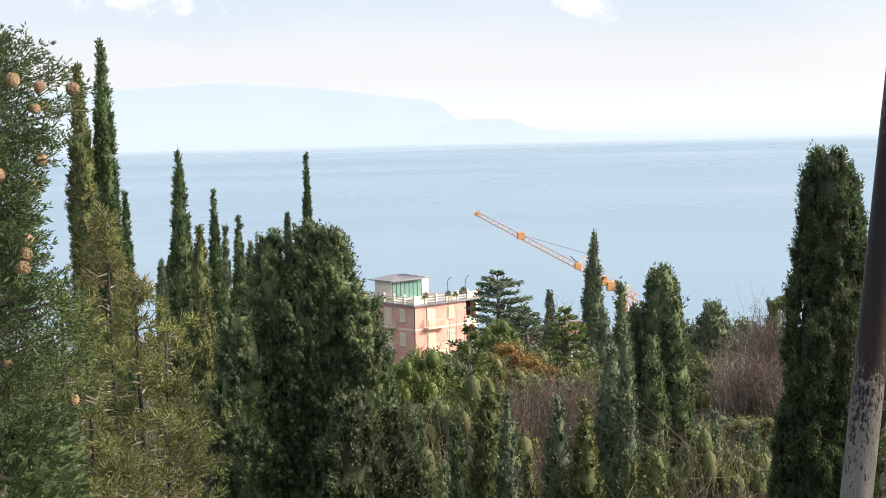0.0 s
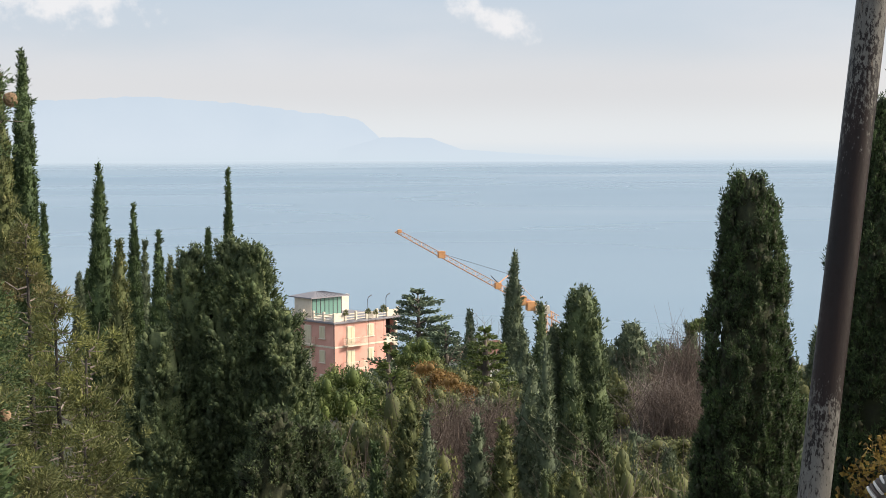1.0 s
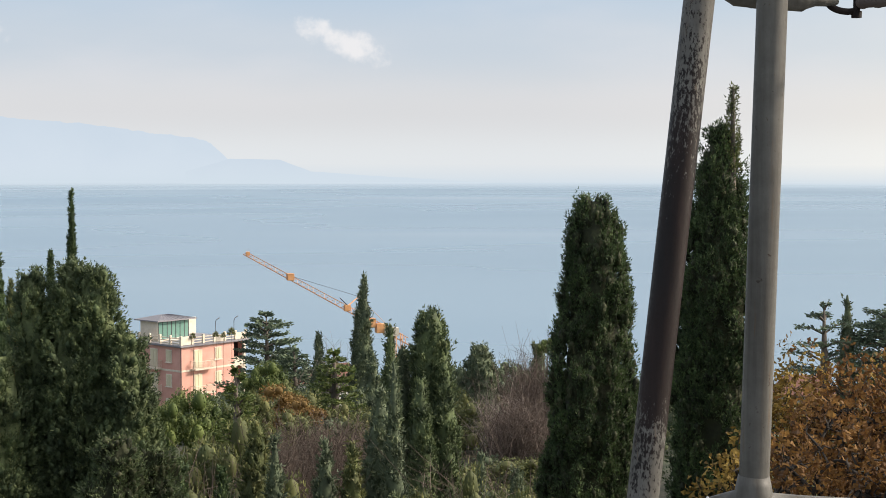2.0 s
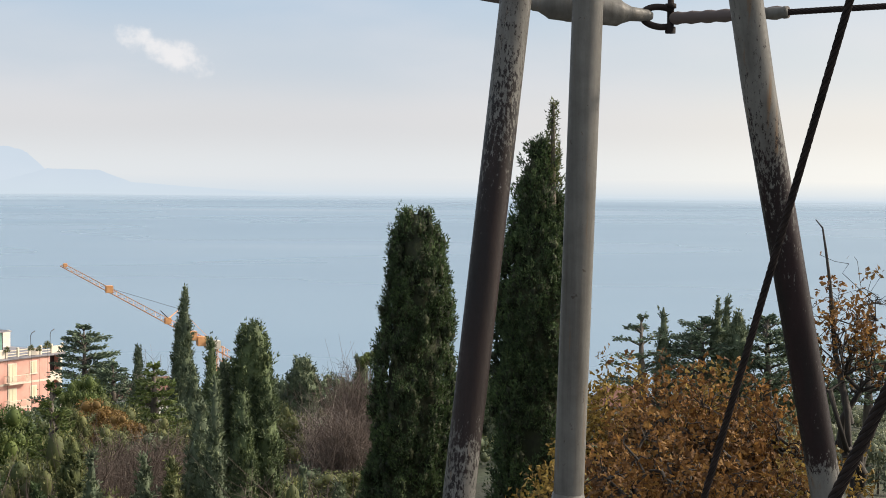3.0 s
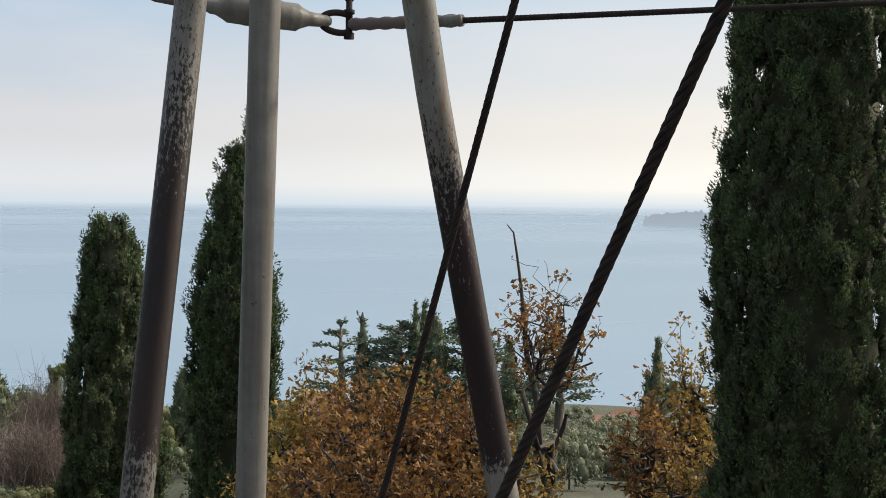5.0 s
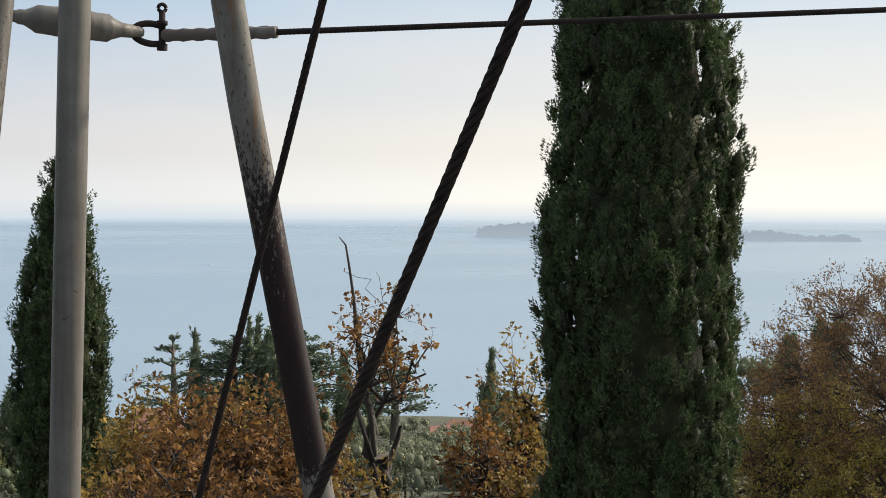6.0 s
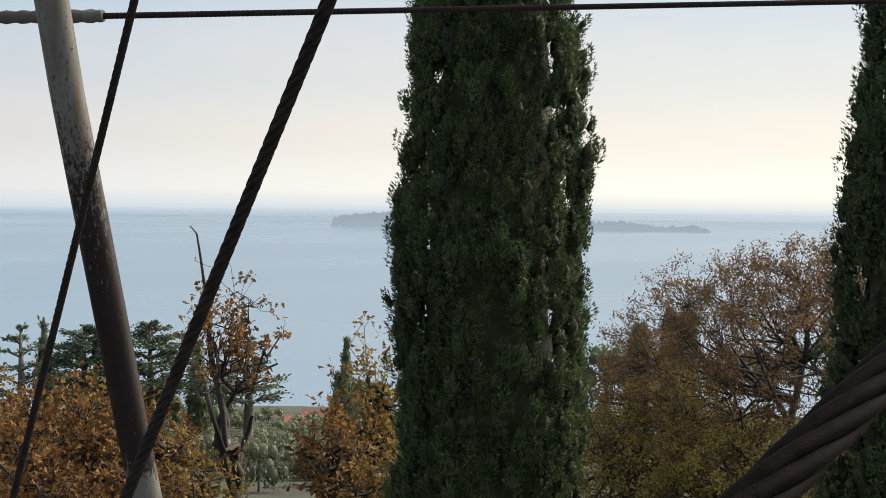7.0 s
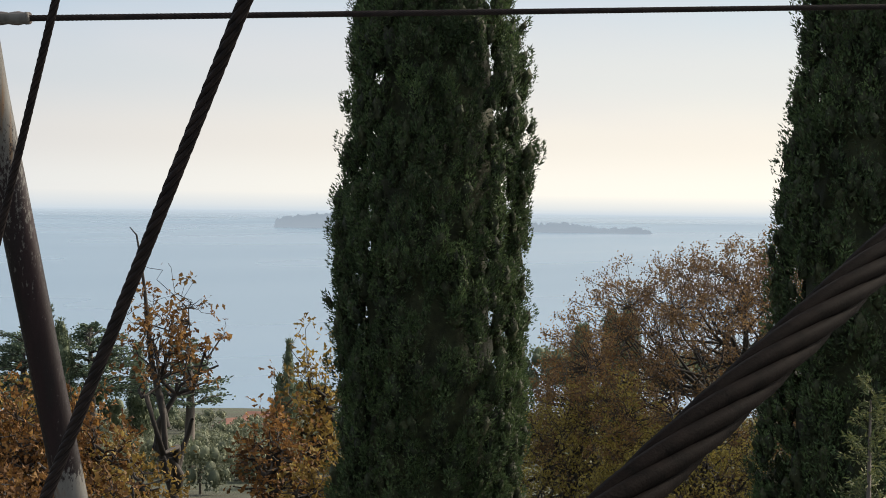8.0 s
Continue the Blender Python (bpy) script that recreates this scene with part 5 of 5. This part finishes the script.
    for i in range(6):
        a, b = LX * i / 6 + 0.17, LX * (i + 1) / 6 - 0.17
        if i in (0, 3, 5):
            part("terrace_panel", block((a, -0.06, 0.02), (b, 0.06, 0.95), 0.02), CREAM, root)
        else:
            for z in (0.15, 0.5, 0.85):
                part("terrace_rail", block((a, -0.05, z), (b, 0.05, z + 0.12), 0.02), CREAM, root)
    for i in range(5):
        a, b = LY * i / 5 + 0.17, LY * (i + 1) / 5 - 0.17
        for z in (0.15, 0.5, 0.85):
            part("terrace_rail", block((-0.05, a, z), (0.05, b, z + 0.12), 0.02), CREAM, root)
    part("terrace_wall", block((LX - 5.5, LY - 0.4, 0.0), (LX, LY, 2.3), 0.03), CREAM, root, "cream terrace back wall")
    # penthouse: glazed front, plain side
    X0, X1, Y0, Y1 = 1.0, 6.5, 5.8, 9.4
    part("penthouse_wall", block((X0, Y0 + 1.0, 0.0), (X1, Y1, 2.75)), CREAM, root)
    part("penthouse_wall", block((X0, Y0, 0.0), (X0 + 0.2, Y0 + 1.0, 2.75)), CREAM, root)
    part("veranda_floor", block((X0, Y0, 0.0), (X1, Y0 + 1.0, 0.3)), CREAM, root)
    for i in range(8):
        x = X0 + 0.1 + i * (X1 - X0 - 0.2) / 7
        part("mullion", block((x - 0.05, Y0 - 0.04, 0.3), (x + 0.05, Y0 + 0.06, 2.75)), DARK_METAL, root)
        if i < 7:
            part("pane", block((x + 0.05, Y0 - 0.01, 0.3), (x + (X1 - X0 - 0.2) / 7 - 0.05, Y0 + 0.03, 2.75)), GREEN_GLASS, root, "green tinted veranda pane")
    hip = bmesh.new()
    E0, E1, G0, G1 = X0 - 0.6, X1 + 0.9, Y0 - 0.7, Y1 + 0.6
    lo = [hip.verts.new(c) for c in ((E0, G0, 2.85), (E1, G0, 2.85), (E1, G1, 2.85), (E0, G1, 2.85))]
    up = [hip.verts.new(c) for c in ((3.0, 7.4, 3.40), (4.4, 7.4, 3.40), (4.4, 7.9, 3.40), (3.0, 7.9, 3.40))]
    eave = [hip.verts.new(v.co - Vector((0, 0, 0.14))) for v in lo]
    for i in range(4):
        j = (i + 1) % 4
        hip.faces.new((lo[i], lo[j], up[j], up[i]))
        hip.faces.new((eave[i], eave[j], lo[j], lo[i]))
    hip.faces.new(up)
    hip.faces.new(eave[::-1])
    part("roof", hip, ROOF_METAL, root, "grey hipped sheet-metal roof with seams")
    for i in range(9):
        f = (i + 0.5) / 9
        x, xt = E0 + (E1 - E0) * f, 3.0 + 1.4 * f
        bar("roof_seam", [(x, G0, 2.87), (xt, 7.4, 3.42)], [0.03, 0.03], ROOF_METAL, root, 4)
    part("side_wall", block((LX - 0.12, 0.38, -DROP), (LX, 1.5, -0.25)), STUCCO, root)
    for s in (6.6, 10.0):
        bar("terrace_lamp", [(s, 0.6, 0), (s, 0.6, 2.5), (s + 0.15, 0.6, 2.85), (s + 0.7, 0.6, 3.1)], [0.06, 0.05, 0.045, 0.07], DARK_METAL, root, 6, "dark lamp standard on the terrace")


pink_house()
for b, d, s in (((7.66, -6.15), 206, 1.1), ((8.23, -6.0), 209, 1.5), ((6.82, -6.2), 206, 1.1), ((7.93, -6.2), 207, 1.0)):
    shrub("terrace_plant", FAR_A, b, d, s * 0.8, s, "potted green plant on the roof terrace", "terrace plants")


def low_house(bearing, d, turn, wx, wy, h, label, blue=False):
    az, el = bearing
    p = spot(az, d, el)
    root = base("house", (p.x, p.y, p.z - h - 1.3), label, "house", "shore houses", turn=-az + turn)
    part("wall", block((-wx / 2, -wy / 2, -6), (wx / 2, wy / 2, h)), WHITE, root)
    r = bmesh.new()
    lo = [r.verts.new(c) for c in ((-wx / 2 - 0.5, -wy / 2 - 0.6, h - 0.1), (wx / 2 + 0.5, -wy / 2 - 0.6, h - 0.1), (wx / 2 + 0.5, wy / 2 + 0.6, h - 0.1), (-wx / 2 - 0.5, wy / 2 + 0.6, h - 0.1))]
    up = [r.verts.new(c) for c in ((-wx / 2 + 0.6, 0, h + 1.3), (wx / 2 - 0.6, 0, h + 1.3))]
    for f in ((lo[0], lo[1], up[1], up[0]), (lo[2], lo[3], up[0], up[1]), (lo[1], lo[2], up[1]), (lo[3], lo[0], up[0]), tuple(lo[::-1])):
        r.faces.new(f)
    part("roof", r, TILE, root, "terracotta tiled roof")
    n = int(wx / 2.6)
    for i in range(n):
        x = -wx / 2 + (i + 0.5) * wx / n
        w = new("window")
        w.parent, w.location = root, (x, -wy / 2, h - 2.0)
        part("frame", block((-0.55, -0.06, -0.1), (0.55, 0.0, 1.35), 0.01), CREAM, w)
        part("pane", block((-0.45, -0.08, 0.0), (0.45, -0.06, 1.25)), SHADOWED, w)
    if blue:
        part("panel", block((-wx / 2 - 0.4, -wy / 2 - 0.8, h - 2.2), (-wx / 2 + 1.3, -wy / 2 - 0.65, h - 0.6), 0.02), BLUE_SIGN, root, "blue painted panel by the eaves")


low_house((39.92, -8.35), 200, 20, 5.0, 4.5, 2.6, "white shore house with a terracotta roof", True)
low_house((40.75, -8.15), 230, -10, 6.0, 5.0, 2.6, "long white shore house with a red roof")
low_house((29.25, -7.63), 125, 0, 4.0, 3.0, 2.2, "small house with a terracotta roof among oaks")
low_house((12.23, -7.42), 190, 15, 3.4, 3.0, 2.6, "house gable with a terracotta roof among trees")
low_house((10.90, -7.71), 190, 0, 3.0, 2.5, 2.0, "small white house among trees")

# ---- the tower crane ----
CRANE = material("orange_crane_paint", (0.62, 0.24, 0.045), 0.55)
painted(CRANE, ramp(CRANE, grain(CRANE, 1.2, 4.0), [(0.3, (0.56, 0.25, 0.09)), (0.7, (0.70, 0.38, 0.18))]))
PALE = material("pale_crane_box", (0.55, 0.50, 0.42), 0.6)


def crane():
    d = 300.0
    tip, heel = spot((8.71, -3.32)[0], d, (8.71, -3.32)[1]), spot((14.70, -6.62)[0], d, (14.70, -6.62)[1])
    root = base("tower_crane", (heel.x, heel.y, float(land(heel.x, heel.y))), "orange lattice tower crane with a raised jib", "crane")
    o = np.array(root.location)
    A, B = np.array(heel) - o, np.array(tip) - o
    w = unit(B - A)
    across = unit(np.cross(w, [0, 0, 1]))
    up = np.cross(across, w)
    L = float(np.linalg.norm(B - A))

    def at(s, x, z):
        return A + w * s + across * x + up * (z - 0.5)

    def rod(name, p, q, r, mat=CRANE):
        return bar(name, [p, q], [r, r], mat, root, 5)

    n = 30
    for x, z in ((-0.55, 0), (0.55, 0)):
        rod("jib_chord", at(-1, x, z), at(L, x * 0.7, z), 0.065)
    rod("jib_chord", at(0, 0, 1.15), at(L - 0.6, 0, 0.7), 0.07)
    for i in range(n):
        s0, s1, m = L * i / n, L * (i + 1) / n, L * (i + 0.5) / n
        h = 1.15 - 0.45 * i / n
        for x in (-0.5, 0.5):
            rod("brace", at(s0, x, 0), at(m, 0, h), 0.036)
            rod("brace", at(m, 0, h), at(s1, x, 0), 0.036)
        rod("brace", at(s0, -0.5, 0), at(s0, 0.5, 0), 0.04)
    ap = at(L * 0.345, 0, 3.6)
    for x in (-0.6, 0.6):
        rod("frame_leg", at(L * 0.38, x, 0.3), ap, 0.08)
    rod("strut", at(L * 0.43, 0, 1.6), at(L * 0.37, 0, 1.0), 0.09, DARK_METAL)
    rod("tie", ap, at(L * 0.70, 0, 0.9), 0.035, DARK_METAL)
    rod("tie", ap, at(L * 0.115, 0, 1.2), 0.035)
    for s, q in ((0.72, 0.9), (0.98, 0.5), (0.37, 0.8)):
        c = at(L * s, 0, 0.55)
        part("joint_box", block(tuple(c - q * 0.75), tuple(c + q * 0.75), 0.05), CRANE, root)
    for s in (0.22, 0.16):
        c = at(L * s, 0, 0.2)
        part("trolley", block(tuple(c - 0.9), tuple(c + 0.9), 0.08), CRANE, root)
    c = at(L * 0.10, 0, 0.6)
    part("machine_box", block(tuple(c - [1.4, 1.0, 0.8]), tuple(c + [1.4, 1.0, 0.8]), 0.08), PALE, root, "pale machinery box")
    # mast
    m = A + w * 1.8
    for x in (-0.6, 0.6):
        for y in (-0.6, 0.6):
            rod("mast_chord", (m[0] + x, m[1] + y, 0), (m[0] + x, m[1] + y, m[2] + 0.6), 0.09)
    for i in range(int(m[2] / 1.4)):
        z = i * 1.4
        q = 1 if i % 2 else -1
        for y in (-0.6, 0.6):
            rod("mast_brace", (m[0] - 0.6 * q, m[1] + y, z), (m[0] + 0.6 * q, m[1] + y, z + 1.4), 0.05)
        for x in (-0.6, 0.6):
            rod("mast_brace", (m[0] + x, m[1] - 0.6 * q, z), (m[0] + x, m[1] + 0.6 * q, z + 1.4), 0.05)
    rod("hook_line", at(0.2, 0, 0), at(0.2, 0, 0) - [0, 0, 4.0], 0.05)


crane()

# ---- ship's rigging on the deck where the camera stands ----
DECK_Z = -1.62
deck = base("deck", (0.75, 1.3, DECK_Z), "grey steel deck plate under the rigging", "deck", kind="structure")
part("plate", block((-2.6, -2.9, -0.12), (2.6, 2.3, 0.0), 0.02), DECK, deck)
part("pier", block((-2.2, -2.6, -7.5), (2.2, 1.9, -0.12)), DECK, deck)


def along(p, q, z):
    """The point at height z on the line through p and q."""
    p, q = np.array(p, float), np.array(q, float)
    return p + (q - p) * (z - p[2]) / (q[2] - p[2])


def post(name, points, r, mat, label, sides=28):
    root = base(name, (points[0][0], points[0][1], DECK_Z), label, "post", "rigging posts")
    o = np.array([points[0][0], points[0][1], 0.0])
    me_points = [np.array(p, float) - o for p in points]
    # smooth, slightly dented tube with its own height as local z
    p = np.array(me_points)
    t = np.linspace(0, 1, 60)
    s = np.linspace(0, 1, len(p))
    pts = np.stack([np.interp(t, s, p[:, i]) for i in range(3)], 1)
    v, q = sweep(pts, r, sides)
    v = np.array([c * 1.0 for c in v])
    ob = child("tube", mesh_of("tube", v, q, mat, True), root)
    ob.location = (0, 0, -DECK_Z)
    lo = pts[0]
    flange = bmesh.new()
    bmesh.ops.create_cone(flange, segments=24, radius1=r * 2.1, radius2=r * 1.9, depth=0.02, cap_ends=True, matrix=Matrix.Translation((lo[0], lo[1], 0.012)))
    part("foot_flange", flange, mat, root)
    return root


PA, QA = (1.059, 2.313, 0.283), (0.950, 2.260, -0.477)
PB, QB = (1.211, 2.361, 0.298), (1.206, 2.393, -0.524)
PC, QC = (1.274, 2.010, 0.273), (1.466, 2.041, -0.481)
post("rigging_post", [along(PA, QA, DECK_Z), along(PA, QA, -0.5), along(PA, QA, 0.0), along(PA, QA, 0.45)], 0.0248, STEEL_A, "leaning steel post with dark scorched and flaking paint")
stanchion = post("rigging_post", [along(PB, QB, DECK_Z), along(PB, QB, -0.5), along(PB, QB, 0.0), along(PB, QB, 0.42)], 0.0253, STEEL_B, "upright grey painted steel stanchion with rust runs")
ctop = along(PC, QC, 0.5) + np.array([0.012, 0, 0])
post("rigging_post", [along(PC, QC, DECK_Z), along(PC, QC, -0.5), along(PC, QC, 0.13), ctop], 0.0243, STEEL_C, "leaning steel post, dark worn below and grey above")


def revolve(name, p, q, profile, mat, parent, sides=20, label=""):
    """A turned piece along p to q: profile rows of (share of length, radius)."""
    p, q = np.array(p, float), np.array(q, float)
    pts = [p + (q - p) * f for f, _ in profile]
    return bar(name, pts, [r for _, r in profile], mat, parent, sides, label)


def ring(name, centre, normal, R, r, mat, parent, squash=1.0, axis=None, arc=6.2832, start=0.0, label=""):
    n = unit(np.array(normal, float))
    u = unit(np.array(axis, float) - n * np.dot(axis, n)) if axis is not None else unit(np.cross(n, [0.3, 0.1, 1]))
    v = np.cross(n, u)
    t = np.linspace(start, start + arc, 28)
    pts = [np.array(centre) + u * R * math.cos(x) * squash + v * R * math.sin(x) for x in t]
    return bar(name, pts, r, mat, parent, 10, label)


# lifeline: end fitting at the stanchion, shackle, spliced eye and level wire rope
W0, W1 = np.array((1.498, 2.217, 0.271)), np.array((2.229, 1.761, 0.320))
wd = unit(W1 - W0)


def wire_at(s):
    return W0 + wd * s


turn_l = np.array(spot((25.63, 6.40)[0], 2.62, (25.63, 6.40)[1])) + [0.039, 0.122, 0]
turn_r = np.array(spot((29.51, 6.00)[0], 2.66, (29.51, 6.00)[1])) + [0.039, 0.122, 0]
lifeline = base("lifeline", tuple(turn_l), "level wire lifeline with grey end fitting and shackle", "cable")
lo = turn_l
hw = unit(turn_r - turn_l)
seg = float(np.linalg.norm(turn_r - turn_l))
revolve("end_fitting", (0, 0, 0), turn_r - lo, [(-0.22, 0.010), (-0.03, 0.010), (0.0, 0.0125), (0.05, 0.0128), (0.12, 0.019), (0.16, 0.0235), (0.30, 0.0240), (0.32, 0.0248), (0.64, 0.0250), (0.66, 0.0238), (0.80, 0.0236), (0.84, 0.0185), (0.92, 0.0125), (1.0, 0.0115)], FITTING, lifeline, 24, "tapered grey steel end fitting")
revolve("collar", (turn_r - lo) * 0.34, (turn_r - lo) * 0.70, [(0, 0.0222), (0.05, 0.0236), (0.95, 0.0238), (1, 0.0222)], FITTING, lifeline)
bar("wire_tail", [hw * -0.02, hw * -0.09 + [0, 0, 0.004], hw * -0.16 + [0, 0, 0.022]], [0.009, 0.0085, 0.008], CORD_DARK, lifeline, 10)
eye = turn_r - lo + hw * 0.012
revolve("tongue", turn_r - lo, eye + hw * 0.012, [(0, 0.0115), (0.6, 0.0112), (1, 0.006)], FITTING, lifeline, 14)
sh = eye + hw * 0.026
ring("shackle", sh, np.cross(hw, [0, 0, 1]), 0.017, 0.0058, WIRE, lifeline, 1.9, hw, 4.6, 0.9, "dark steel shackle")
pin = np.array([0, 0, 1.0])
revolve("shackle_pin", sh + hw * 0.018 - pin * 0.026, sh + hw * 0.018 + pin * 0.042, [(0, 0.009), (0.16, 0.009), (0.17, 0.006), (0.62, 0.006), (0.63, 0.0095), (0.74, 0.0095), (0.75, 0.0055), (1, 0.0055)], WIRE, lifeline, 12, "dark shackle pin with an eye")
ring("pin_eye", sh + hw * 0.018 + pin * 0.046, np.cross(hw, [0, 0, 1]), 0.0065, 0.0032, WIRE, lifeline)
ferr = wire_at(0.0) - lo
splice0 = sh + hw * 0.022
bulge = [splice0 + (ferr - splice0) * f for f in np.linspace(0, 1, 24)]
bar("splice", bulge, [0.0105 + 0.0012 * math.sin(i * 1.9) - 0.0000 * i for i in range(24)], CORD_DARK, lifeline, 12, "lumpy served wire splice")
revolve("ferrule", ferr - wd * 0.055, ferr, [(0, 0.0088), (0.1, 0.0094), (0.85, 0.0092), (0.9, 0.0104), (1, 0.0098)], FITTING, lifeline, 14, "grey swaged ferrule")


def wire_rope(p, q, r, lay, mat, parent, strands=6, steps_per=10):
    """Strands laid in a helix about the line p to q, each a part of its own."""
    p, q = np.array(p, float), np.array(q, float)
    w = unit(q - p)
    L = float(np.linalg.norm(q - p))
    u = unit(np.cross(w, [0.2, 0.5, 0.31]))
    v = np.cross(w, u)
    n = int(L / lay * steps_per) + 2
    s = np.linspace(0, L, n)
    sr = r * 0.375
    for k in range(strands):
        a = 2 * math.pi * (k / strands + s / lay)
        pts = p + w * s[:, None] + (r - sr) * (u * np.cos(a)[:, None] + v * np.sin(a)[:, None])
        vv, qq = sweep(pts, sr, 7)
        child("strand", mesh_of("strand", vv, qq, mat, True), parent)


wire_rope(ferr - wd * 0.005, ferr + wd * 2.4, 0.0054, 0.045, WIRE, lifeline, 6, 8)


def stay(p, q, r, lay, mat, label, z0, z1, strands=6, per=10):
    a, b = along(p, q, z0), along(p, q, z1)
    root = base("wire_stay", tuple(a), label, "cable", "wire stays")
    wire_rope((0, 0, 0), b - a, r, lay, mat, root, strands, per)
    return root


stay((1.069, 1.487, 0.202), (1.125, 1.845, -0.413), 0.0048, 0.065, WIRE, "thin dark twisted wire stay running down past a post", -1.5, 0.6)
stay((0.973, 1.058, 0.158), (1.022, 1.427, -0.320), 0.0069, 0.094, WIRE, "dark twisted wire rope stay", -1.5, 0.6)
F0, F1 = np.array((0.873, 0.438, -0.047)), np.array((0.689, 0.435, -0.124))
fd = unit(F1 - F0)
near = base("wire_stay", tuple(F0 - fd * 0.9), "thick greased wire rope close to the eye", "cable", "wire stays")
wire_rope((0, 0, 0), fd * 3.2, 0.0122, 0.26, NEAR_WIRE, near, 6, 16)

# knuckle on the stanchion with served rope ends
kz = -0.556
kb = along(PB, QB, kz)
knuckle = base("rail_knuckle", (kb[0], kb[1], kb[2]), "grey cast knuckle on the stanchion with cord whipping", "fitting")
side = np.array([math.cos(radians(28)), -math.sin(radians(28)), 0.0])
revolve("boss", (0, 0, -0.10), (0, 0, 0.03), [(0, 0.031), (0.12, 0.034), (0.7, 0.034), (0.86, 0.030), (1.0, 0.0262)], FITTING, knuckle, 24, "grey cast boss")
revolve("arm", -side * 0.02 - [0, 0, 0.012], -side * 0.085 - [0, 0, 0.03], [(0, 0.018), (0.4, 0.017), (0.7, 0.016), (1, 0.010)], FITTING, knuckle, 16)
revolve("arm", side * 0.02 - [0, 0, 0.018], side * 0.20 - [0, 0, 0.02], [(0, 0.020), (0.3, 0.018), (1, 0.018)], FITTING, knuckle, 16)
for i in range(5):
    c = -side * (0.070 + i * 0.0052) - np.array([0, 0, 0.022 + i * 0.005])
    ring("whipping", c, -side * 0.8 - np.array([0, 0, 0.6]), 0.0115, 0.0026, ROPE if i % 2 == 0 else CORD_DARK, knuckle)
ring("wire_loop", -side * 0.055 - np.array([0, 0, 0.035]), (0.4, 0.8, 0.2), 0.024, 0.006, FITTING, knuckle)
